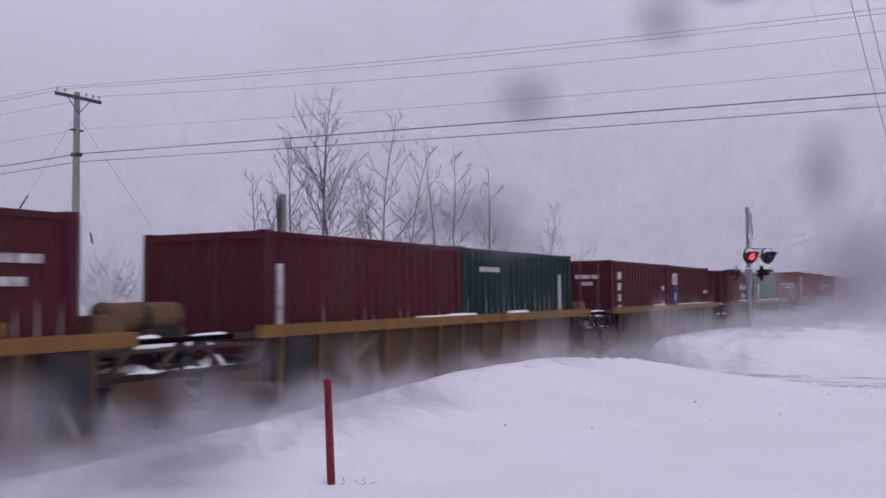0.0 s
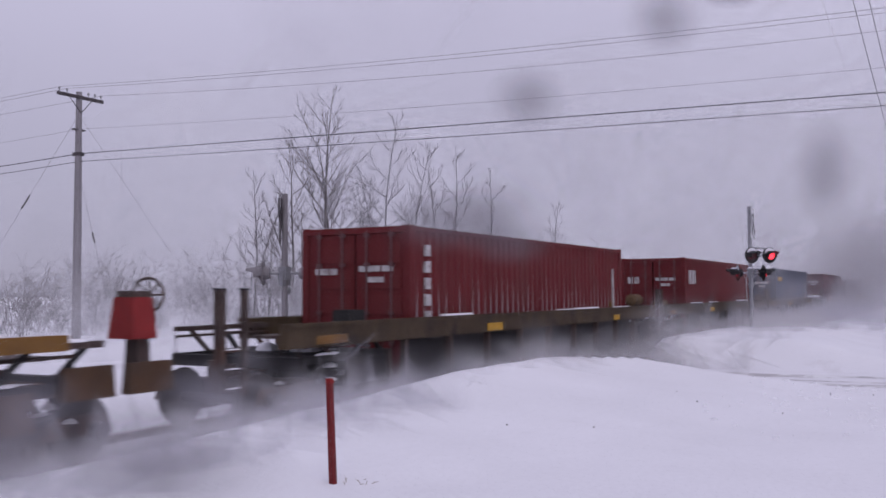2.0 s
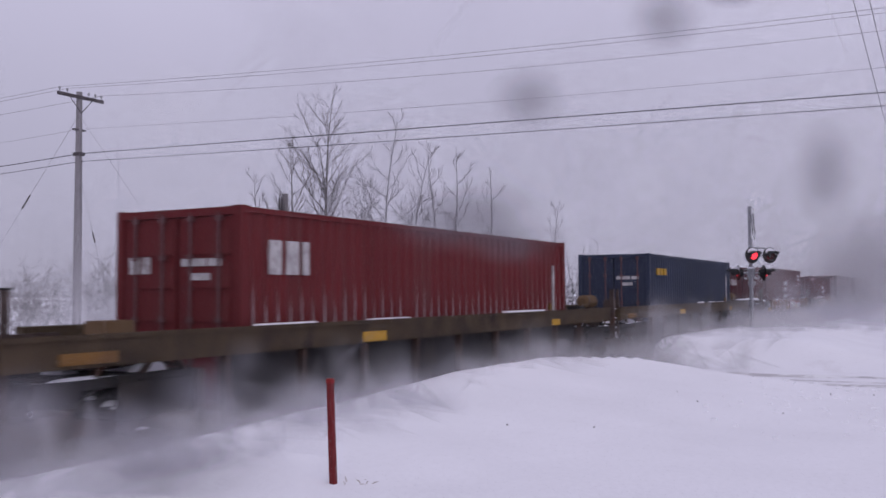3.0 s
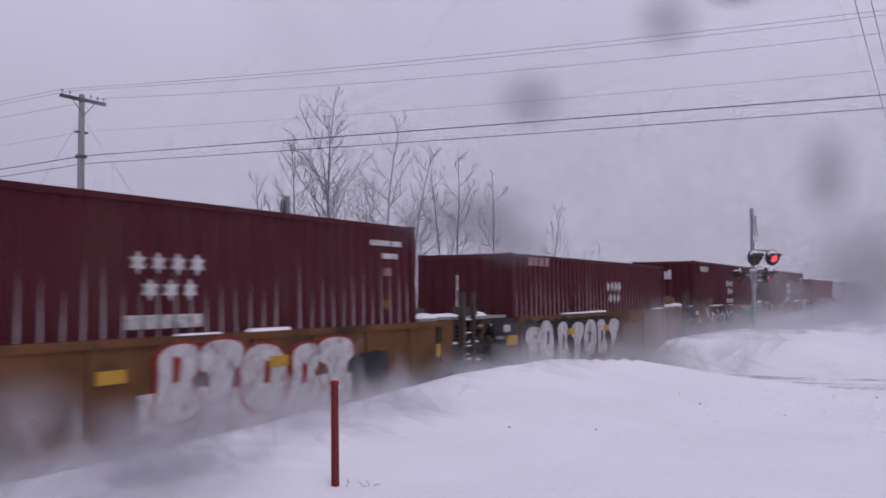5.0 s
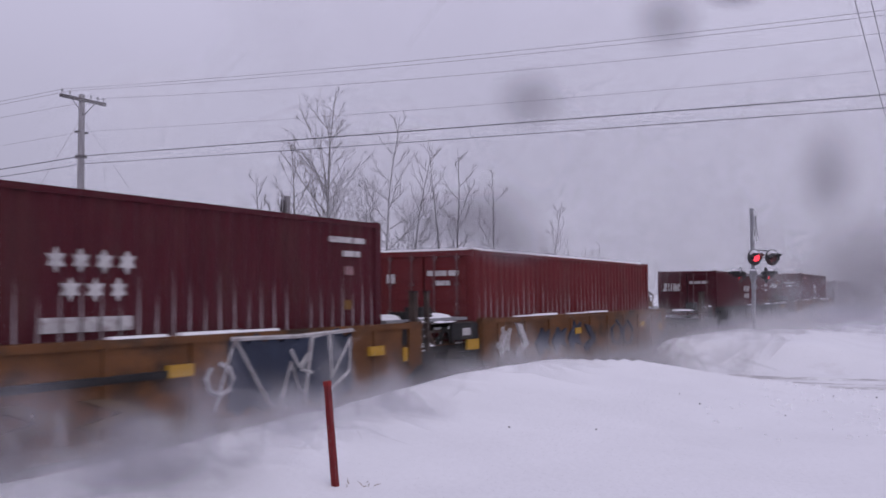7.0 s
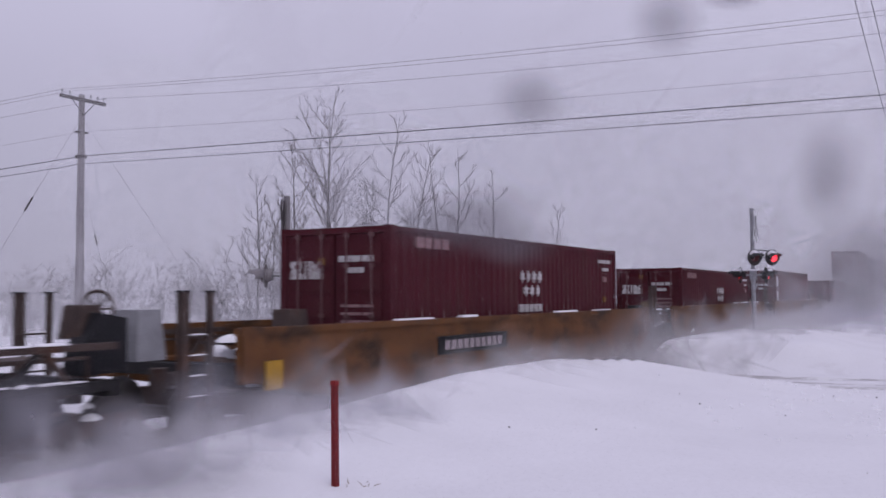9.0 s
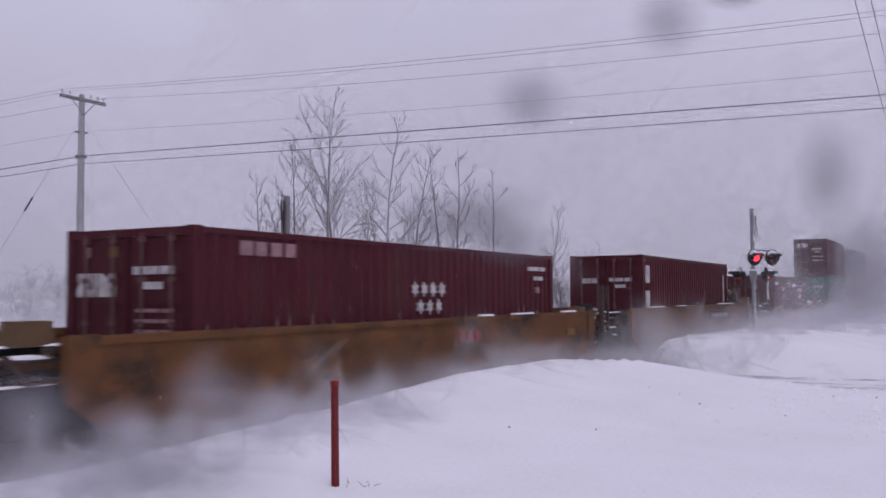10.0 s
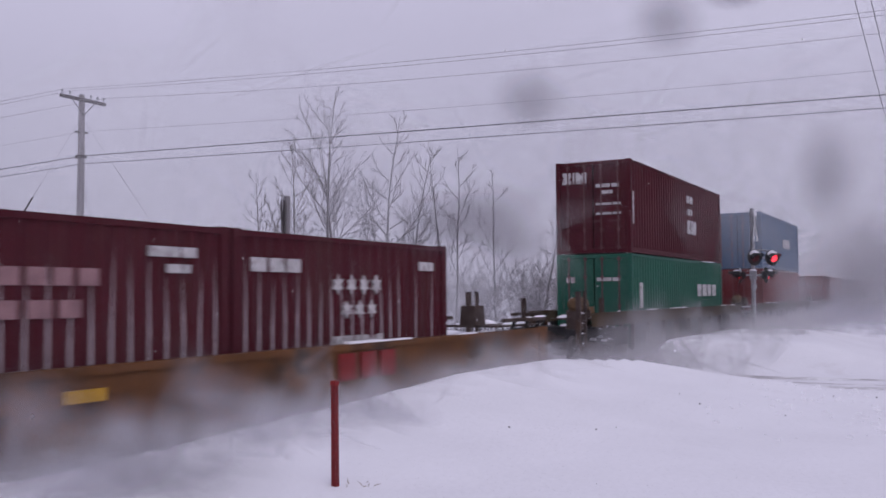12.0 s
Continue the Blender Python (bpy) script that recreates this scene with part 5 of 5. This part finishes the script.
P1, P2, P0 = Vector((28.0, 33.8, 0)), Vector((34.3, -14.0, 0)), Vector((21.7, 81.6, 0))
TOP = 11.0
for p, lab in ((P1, "weathered utility pole with a timber crossarm beyond the track"), (P2, "weathered utility pole beside the road"), (P0, "weathered utility pole far down the road, faint in snow")):
    pole = power_pole(p.x, p.y, TOP, lab)
    if p is P1:
        for q, (dx, dy), za, m in ((0, (6.0, -3.2), 10.0, M_WIRE), (1, (3.6, 1.6), 7.6, M_WIRE), (2, (-3.4, 4.4), 10.0, M_WIRE)):
            part("guy_wire", Geo().tube([(0, 0, za), (dx, dy, 0.0)], 0.007, 5), M_GREYWIRE, pole)
            a, b = (0.36, 0.42) if q else (0.0, 0.0)
            if q:
                part("guy_insulator", Geo().tube([(dx * a, dy * a, za * (1 - a)), (dx * b, dy * b, za * (1 - b))], 0.04, 6), M_ARM, pole)


def wire(a, b, sag, r, m, label):
    pts = []
    for i in range(25):
        t = i / 24
        p = a.lerp(b, t)
        pts.append(p - Vector((0, 0, sag * 4 * t * (1 - t))))
    tagged(part("overhead_wire", Geo().tube(pts, r, 5), m), label, "wire", "overhead wires", "structure")


for q, z, sag, r, m in ((-1.12, TOP + 0.02, 0.45, 0.008, M_GREYWIRE), (-0.72, TOP + 0.02, 0.5, 0.008, M_GREYWIRE), (1.12, TOP + 0.02, 0.6, 0.008, M_GREYWIRE), (0.0, TOP - 1.66, 0.35, 0.006, M_GREYWIRE), (0.0, TOP - 2.75, 0.02, 0.018, M_WIRE), (0.0, TOP - 3.1, 0.1, 0.013, M_WIRE)):
    o = Vector((q, -0.1, z))
    wire(P1 + o, P2 + o, sag, r, m, "thin grey overhead wire" if m is M_GREYWIRE else "black overhead cable")
    wire(P1 + o, P0 + o, 0.9, r, m, "thin grey overhead wire" if m is M_GREYWIRE else "black overhead cable")


def down_line(px, py, depth):
    return Vector(EYE) + FWD * depth + RIGHT * (px * depth) + Vector((0, 0, py * depth))


for dx in (0.0, 0.0185):
    wire(down_line(0.442 + dx, 0.36, 13.0), down_line(0.525 + dx * 0.6, 0.02, 48.0), 0.3, 0.007, M_GREYWIRE, "thin service wire")


# ---- trees ----
def branch(g, p, d, length, r, r_end, rnd, bend=0.25, steps=4, sides=5):
    pts, q, v = [p.copy()], p.copy(), d.normalized()
    for i in range(steps):
        v = (v + Vector((rnd.uniform(-bend, bend), rnd.uniform(-bend, bend), rnd.uniform(-bend * 0.3, bend * 0.6)))).normalized()
        q = q + v * (length / steps)
        pts.append(q.copy())
    g.tube(pts, [r + (r_end - r) * i / steps for i in range(steps + 1)], sides, False)
    return pts


def bough(g, p, d, length, r, rnd, level, rise=0.10, wander=0.16):
    """One limb that bends up towards the light and carries finer limbs on both sides, down to twigs."""
    steps = (7, 6, 4, 3)[level]
    pts, q, v = [p.copy()], p.copy(), d.normalized()
    for i in range(steps):
        v = (v + Vector((rnd.uniform(-wander, wander), rnd.uniform(-wander, wander), rise + rnd.uniform(-0.4, 0.4) * wander))).normalized()
        q = q + v * (length / steps)
        pts.append(q.copy())
    tip = (0.012, 0.009, 0.0075, 0.0065)[level]
    g.tube(pts, [r + (tip - r) * (i / steps) ** 0.8 for i in range(steps + 1)], (6, 4, 3, 3)[level], False)
    if level == 3:
        return
    n = max(2, int(length * (2.0, 2.6, 3.2)[level] * rnd.uniform(0.8, 1.2)))
    for i in range(n):
        u = 0.18 + 0.8 * (i + rnd.random()) / n
        k = min(int(u * steps), steps - 1)
        at = pts[k].lerp(pts[k + 1], u * steps - k)
        ahead = (pts[k + 1] - pts[k]).normalized()
        side = Vector((rnd.uniform(-1, 1), rnd.uniform(-1, 1), rnd.uniform(-0.5, 0.7)))
        side = (side - ahead * side.dot(ahead)).normalized()
        bough(g, at, ahead + side * rnd.uniform(0.55, 1.0), length * (0.56 - 0.36 * u) * rnd.uniform(0.6, 1.15) + 0.15, r * 0.5 * (1 - u) + 0.008, rnd, level + 1)


def bare_tree(x, y, high, seed, label, lean=(0, 0), full=1.0, forks=1, group="bare trees"):
    rnd = random.Random(seed)
    base = ground_z(x, y) - 0.15
    t = thing("tree", label, "tree", group, pose(x, y, base))
    tg, cg = Geo(), Geo()
    r0 = 0.008 * high * (0.7 + 0.3 * full) + 0.012
    stems = [(Vector((0, 0, 0)), Vector((lean[0], lean[1], 1)), high, r0, 0.28)]
    for k in range(forks - 1):
        a = rnd.uniform(0, 6.28)
        u = rnd.uniform(0.22, 0.4)
        stems.append((Vector((lean[0] * high * u, lean[1] * high * u, u * high)), Vector((lean[0] + 0.28 * math.cos(a), lean[1] + 0.28 * math.sin(a), 1)), high * rnd.uniform(0.42, 0.6), r0 * 0.6, 0.05))
    for p0, d0, ln, rr, clear in stems:
        pts = branch(tg, p0, d0, ln, rr, 0.008, rnd, 0.05, 10, 8)
        n = int((10 + 12 * full) * (ln / high) ** 0.6)
        for i in range(n):
            u = clear + (0.97 - clear) * (i + rnd.random()) / n
            k = min(int(u * 10), 9)
            at = pts[k].lerp(pts[k + 1], u * 10 - k)
            a = i * 2.4 + rnd.uniform(-0.5, 0.5)
            out = Vector((math.cos(a), math.sin(a), rnd.uniform(0.5, 1.05)))
            l1 = ln * (0.36 * (1 - u) ** 0.75 + 0.05) * rnd.uniform(0.65, 1.2) * (0.62 + 0.45 * full)
            bough(cg, at, out, l1, rr * 0.42 * (1 - u) + 0.009, rnd, 1)
    part("trunk", tg, M_BARK, t, "grey bare trunk")
    part("crown", cg, M_TWIG, t, "fine bare limbs and twigs")
    return t


def spot(px, dist):
    """A point of the field at a bearing (tangent to the right of the view's middle) and depth."""
    v = FWD * dist + RIGHT * (px * dist)
    return v.x, v.y


TREES = ((-0.130, 45, 12.1, 1.0, 2, (0.06, -0.085)), (-0.067, 46, 11.3, 0.8, 2, (0.03, -0.04)), (-0.036, 47, 9.8, 0.6, 1, (0.02, -0.01)), (0.001, 48, 9.7, 0.35, 1, (0, 0)), (0.0145, 47, 9.5, 0.4, 1, (0.01, -0.01)),
         (-0.160, 46, 9.8, 0.6, 2, (-0.03, 0.02)), (-0.201, 48, 8.5, 0.45, 2, (0.02, 0)), (0.056, 50, 8.6, 0.3, 1, (0, 0)), (0.106, 46, 6.4, 0.45, 2, (0.12, -0.12)),
         (-0.145, 52, 7.0, 0.4, 2, (0, 0.05)), (-0.085, 52, 6.8, 0.4, 2, (0, 0)), (-0.185, 52, 6.4, 0.5, 3, (0, 0)))
for i, (px, d, high, full, forks, lean) in enumerate(TREES):
    x, y = spot(px, d)
    bare_tree(x, y, high, 40 + i, "leafless grey tree in the snow behind the track" if high > 8 else "small leafless tree in the snow behind the track", lean, full, forks)


def shrub(x, y, high, seed):
    rnd = random.Random(seed)
    t = thing("shrub", "leafless twiggy shrub half buried in snow", "shrub", "shrubs behind the track", pose(x, y, ground_z(x, y) - 0.1))
    g = Geo()
    for i in range(11):
        a = rnd.uniform(0, 6.28)
        d = Vector((math.cos(a) * rnd.uniform(0.1, 0.9), math.sin(a) * rnd.uniform(0.1, 0.9), 1))
        p = branch(g, Vector((rnd.uniform(-0.5, 0.5), rnd.uniform(-0.5, 0.5), 0)), d, high * rnd.uniform(0.5, 0.95), 0.022, 0.008, rnd, 0.32, 6, 4)
        for j in range(8):
            s = rnd.randint(1, 5)
            side = Vector((rnd.uniform(-1, 1), rnd.uniform(-1, 1), rnd.uniform(-0.5, 0.8)))
            q = branch(g, p[s], (p[s] - p[s - 1]).normalized() * 0.5 + side, high * rnd.uniform(0.12, 0.3), 0.011, 0.007, rnd, 0.4, 3, 3)
            for w in range(3):
                side = Vector((rnd.uniform(-1, 1), rnd.uniform(-1, 1), rnd.uniform(-0.5, 0.8)))
                branch(g, q[rnd.randint(1, 3)], (q[2] - q[1]).normalized() * 0.5 + side, high * rnd.uniform(0.06, 0.15), 0.008, 0.005, rnd, 0.4, 2, 3)
    part("crown", g, M_TWIG, t)


rs = random.Random(77)
for i in range(22):
    px = -0.47 + 0.26 * i / 22 + rs.uniform(-0.01, 0.01)
    x, y = spot(px, rs.uniform(48, 62))
    shrub(x, y, rs.uniform(3.0, 6.2), 300 + i)
for i in range(30):
    x, y = spot(-0.21 + 0.36 * i / 30 + rs.uniform(-0.01, 0.01), rs.uniform(44, 54))
    shrub(x, y, rs.uniform(2.6, 5.8), 400 + i)


# ---- snow in the air ----
scene.cycles.transparent_max_bounces = 64


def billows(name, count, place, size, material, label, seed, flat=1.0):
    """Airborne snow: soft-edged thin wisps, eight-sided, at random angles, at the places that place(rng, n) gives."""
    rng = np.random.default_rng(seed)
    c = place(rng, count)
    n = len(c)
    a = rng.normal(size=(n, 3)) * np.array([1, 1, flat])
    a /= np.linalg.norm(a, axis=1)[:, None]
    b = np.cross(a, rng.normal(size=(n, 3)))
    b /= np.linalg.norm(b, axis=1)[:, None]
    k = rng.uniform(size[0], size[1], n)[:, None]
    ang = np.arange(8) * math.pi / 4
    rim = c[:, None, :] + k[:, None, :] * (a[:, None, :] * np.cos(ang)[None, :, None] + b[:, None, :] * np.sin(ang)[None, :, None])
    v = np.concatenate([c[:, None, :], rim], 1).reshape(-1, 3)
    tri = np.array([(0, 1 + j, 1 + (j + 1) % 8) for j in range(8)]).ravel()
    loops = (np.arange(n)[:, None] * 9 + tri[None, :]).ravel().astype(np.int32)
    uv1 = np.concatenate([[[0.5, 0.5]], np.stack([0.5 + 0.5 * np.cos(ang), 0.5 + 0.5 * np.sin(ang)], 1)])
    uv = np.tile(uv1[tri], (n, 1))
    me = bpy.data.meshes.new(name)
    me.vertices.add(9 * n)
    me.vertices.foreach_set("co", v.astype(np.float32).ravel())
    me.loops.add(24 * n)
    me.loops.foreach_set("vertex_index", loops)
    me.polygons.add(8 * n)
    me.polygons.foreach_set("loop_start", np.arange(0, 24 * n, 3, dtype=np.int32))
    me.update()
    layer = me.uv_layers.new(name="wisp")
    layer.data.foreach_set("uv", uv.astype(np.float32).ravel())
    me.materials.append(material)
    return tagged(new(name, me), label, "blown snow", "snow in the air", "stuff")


def flakes(name, count, place, size, label, seed):
    """Single snowflakes in the air: tiny three-cornered flecks at random angles."""
    rng = np.random.default_rng(seed)
    c = place(rng, count)
    n = len(c)
    a = rng.normal(size=(n, 3))
    a /= np.linalg.norm(a, axis=1)[:, None]
    b = np.cross(a, rng.normal(size=(n, 3)))
    b /= np.linalg.norm(b, axis=1)[:, None]
    k = size * rng.uniform(0.6, 1.35, n)[:, None]
    v = np.stack([c + a * k, c - a * k * 0.5 + b * k * 0.87, c - a * k * 0.5 - b * k * 0.87], 1).reshape(-1, 3)
    me = bpy.data.meshes.new(name)
    me.vertices.add(3 * n)
    me.vertices.foreach_set("co", v.astype(np.float32).ravel())
    me.loops.add(3 * n)
    me.loops.foreach_set("vertex_index", np.arange(3 * n, dtype=np.int32))
    me.polygons.add(n)
    me.polygons.foreach_set("loop_start", np.arange(0, 3 * n, 3, dtype=np.int32))
    me.update()
    me.materials.append(M_FLAKE)
    return tagged(new(name, me), label, "blown snow", "snow in the air", "stuff")


def box_of(x0, x1, y0, y1, z0, z1, fall=None):
    def place(rng, n):
        z = rng.uniform(z0, z1, n) if not fall else z0 + np.minimum(rng.exponential(fall, n), z1 - z0)
        return np.stack([rng.uniform(x0, x1, n), rng.uniform(y0, y1, n), z], 1)
    return place


def over_ground(x0, x1, y0, y1, fall):
    """Close above the snow, thinning upwards."""
    def place(rng, n):
        xy = np.stack([rng.uniform(x0, x1, n), rng.uniform(y0, y1, n)], 1)
        z = np.array([ground_z(float(a), float(b)) for a, b in xy]) + rng.exponential(fall, n)
        return np.concatenate([xy, z[:, None]], 1)
    return place


def puffs(x0, x1, y0, y1, clouds):
    """Rolling clouds of snow: wisps gathered round a few centres, thinning towards x1."""
    def place(rng, n):
        cx = x0 + (x1 - x0) * rng.uniform(0, 1, clouds) ** 1.25
        cy, cz = rng.uniform(y0, y1, clouds), rng.uniform(-0.1, 0.32, clouds)
        k = rng.integers(0, clouds, n)
        spread_of = rng.uniform(0.35, 0.75, clouds)[k]
        x = cx[k] + rng.normal(size=n) * spread_of
        y = np.clip(cy[k] + rng.normal(size=n) * spread_of * 0.6, y0, y1)
        z = np.maximum(cz[k] + rng.normal(size=n) * spread_of * 0.3, 0.0)
        return np.stack([x, y, z], 1)
    return place


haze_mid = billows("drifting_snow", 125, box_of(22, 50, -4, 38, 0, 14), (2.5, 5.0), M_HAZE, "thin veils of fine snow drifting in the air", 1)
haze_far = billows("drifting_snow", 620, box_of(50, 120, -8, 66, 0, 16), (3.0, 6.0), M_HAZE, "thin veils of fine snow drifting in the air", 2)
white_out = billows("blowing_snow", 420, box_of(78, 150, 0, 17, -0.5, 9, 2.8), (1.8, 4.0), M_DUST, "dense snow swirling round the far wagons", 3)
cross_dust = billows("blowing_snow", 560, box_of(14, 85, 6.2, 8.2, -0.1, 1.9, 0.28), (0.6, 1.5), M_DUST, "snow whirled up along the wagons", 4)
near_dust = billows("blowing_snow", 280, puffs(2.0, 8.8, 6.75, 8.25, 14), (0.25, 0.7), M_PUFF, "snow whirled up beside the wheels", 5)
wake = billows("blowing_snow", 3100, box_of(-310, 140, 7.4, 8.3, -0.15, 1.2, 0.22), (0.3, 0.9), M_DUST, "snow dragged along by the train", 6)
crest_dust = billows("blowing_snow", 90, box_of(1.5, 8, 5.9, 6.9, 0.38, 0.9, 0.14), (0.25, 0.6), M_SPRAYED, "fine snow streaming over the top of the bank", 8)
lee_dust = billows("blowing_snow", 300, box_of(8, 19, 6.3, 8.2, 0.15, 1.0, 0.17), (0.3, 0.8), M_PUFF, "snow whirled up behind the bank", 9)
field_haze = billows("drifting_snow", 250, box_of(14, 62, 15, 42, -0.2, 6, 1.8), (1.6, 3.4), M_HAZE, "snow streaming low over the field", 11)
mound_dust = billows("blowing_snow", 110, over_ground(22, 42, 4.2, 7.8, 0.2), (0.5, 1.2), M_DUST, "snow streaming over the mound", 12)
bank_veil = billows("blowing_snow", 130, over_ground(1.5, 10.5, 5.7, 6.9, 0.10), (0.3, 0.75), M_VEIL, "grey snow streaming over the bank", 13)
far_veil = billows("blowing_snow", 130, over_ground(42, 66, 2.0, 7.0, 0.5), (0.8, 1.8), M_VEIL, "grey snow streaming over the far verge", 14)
flecks = flakes("snowflakes", 9000, box_of(10, 60, -4, 36, 0.3, 12), 0.009, "single snowflakes blown past", 7)


# ---- the wet window that the camera looks through ----
M_PANE = bpy.data.materials.new("window glass")
M_PANE.use_nodes = True
pn = M_PANE.node_tree
pn.nodes.remove(pn.nodes["Principled BSDF"])
p_clear, p_gloss, p_mix = pn.nodes.new("ShaderNodeBsdfTransparent"), pn.nodes.new("ShaderNodeBsdfGlossy"), pn.nodes.new("ShaderNodeMixShader")
p_gloss.inputs["Roughness"].default_value = 0.02
p_mix.inputs[0].default_value = 0.005
pn.links.new(p_clear.outputs[0], p_mix.inputs[1])
pn.links.new(p_gloss.outputs[0], p_mix.inputs[2])
pn.links.new(p_mix.outputs[0], pn.nodes["Material Output"].inputs["Surface"])


def wet_window():
    """A pane 0.4 m before the camera, square to its view, with drops and smears of meltwater on it."""
    at = aim(0, 0) @ pose(0, 0, -0.4)
    pane = tagged(part("window_1", Geo().box(-0.3, 0.3, -0.2, 0.2, -0.003, 0.0), M_PANE), "clear window pane wet with drops", "window", kind="structure")
    pane.matrix_basis = at
    pane.visible_shadow = False
    drops = ((0.0964, 0.0985, 0.0150, 0.0135), (0.0375, 0.0640, 0.0150, 0.0125), (0.1650, 0.0330, 0.0130, 0.0200), (0.0215, 0.0150, 0.0210, 0.0130), (0.1850, -0.0070, 0.0240, 0.0200),
             (-0.1880, -0.0890, 0.0200, 0.0150), (-0.1180, -0.0980, 0.0460, 0.0200), (0.0300, 0.0020, 0.0170, 0.0090), (0.1240, 0.1080, 0.0130, 0.0050), (0.0020, 0.0110, 0.0240, 0.0120),
             (-0.1000, -0.0625, 0.0190, 0.0120), (-0.1760, -0.0690, 0.0230, 0.0150), (-0.1350, -0.0750, 0.0170, 0.0110))
    for i, (x, y, a, c) in enumerate(drops):
        a, c, n = a * 1.5, c * 1.55, 20
        me = bpy.data.meshes.new("water_drop")
        me.from_pydata([(0, 0, 0.0004)] + [(a * math.cos(2 * math.pi * k / n), c * math.sin(2 * math.pi * k / n), 0) for k in range(n)], [], [(0, 1 + k, 1 + (k + 1) % n) for k in range(n)])
        layer = me.uv_layers.new(name="wisp")
        for lp, u in zip(me.loops, layer.data):
            v = me.vertices[lp.vertex_index].co
            u.uv = (0.5 + 0.5 * v.x / a, 0.5 + 0.5 * v.y / c)
        pale = i > 9
        me.materials.append(M_PALE if pale else M_SMEAR)
        d = tagged(new("water_drop", me), "soft bright drop of meltwater on the glass" if pale else "soft grey drop of meltwater on the glass", "water drop", "drops on the window")
        d.matrix_basis = at @ pose(x, y, 0.0006 + 0.0002 * i)


wet_window()


def motions():
    for ob, s, y, z in rolling:
        walk(ob, [(t, pose(s + way, y, z)) for t, way in WAY])
    walk(wake, [(t, pose(way, 0, 0)) for t, way in WAY])
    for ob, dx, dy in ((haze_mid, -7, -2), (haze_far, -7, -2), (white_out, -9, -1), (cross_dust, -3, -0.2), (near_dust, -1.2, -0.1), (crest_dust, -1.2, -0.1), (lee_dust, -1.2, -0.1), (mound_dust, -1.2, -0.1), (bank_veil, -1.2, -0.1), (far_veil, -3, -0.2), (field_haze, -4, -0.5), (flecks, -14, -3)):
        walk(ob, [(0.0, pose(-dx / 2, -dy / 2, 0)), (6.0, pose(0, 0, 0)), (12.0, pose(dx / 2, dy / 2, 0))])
    # the stake shivers in the wind of the train
    z = ground_z(6.835, 4.897)
    walk(stake_ob, [(t, pose(6.835, 4.897, z, rx, ry, 0)) for t, rx, ry in ((0.0, -1.7, -1.0), (3.2, -1.5, -0.9), (4.8, -0.3, -0.2), (6.0, -0.3, -0.2), (6.5, -3.0, -1.7), (6.8, -2.2, -1.3), (7.0, -3.9, -2.2), (7.2, -3.7, -2.1), (7.8, -1.0, -0.6), (8.8, -0.3, -0.2), (12.0, -0.3, -0.2))])
    # the two lenses of the signal turn their lit face out by turns
    swap = [0.1, 0.8, 1.58, 2.3, 3.08, 3.8, 4.55, 5.3, 6.0, 6.7, 7.45, 8.2, 8.93, 9.75, 10.5, 11.2, 11.93]
    for lens, first in flashing:
        lit = first == 1
        angle = 180.0 if lit else 0.0
        rows = [(0.0, angle)]
        for t in swap:
            go = 60.0 if angle < 90 else -60.0
            at = t - 0.067 if go < 0 else t
            rows += [(at - 0.034, angle), (at, angle + go), (at + 0.034, angle + 2 * go), (at + 0.067, angle + 3 * go)]
            angle += 3 * go
        rows = [(max(0.0, q), a) for q, a in rows[1:]]
        rows = [(0.0, rows[0][1])] + [r for r in rows if 0.02 < r[0] < 12.0]
        if rows[-1][0] < 12:
            rows.append((12.0, angle))
        walk(lens, [(t, pose(0.24, 0, 0, 0, 0, a)) for t, a in rows])


motions()
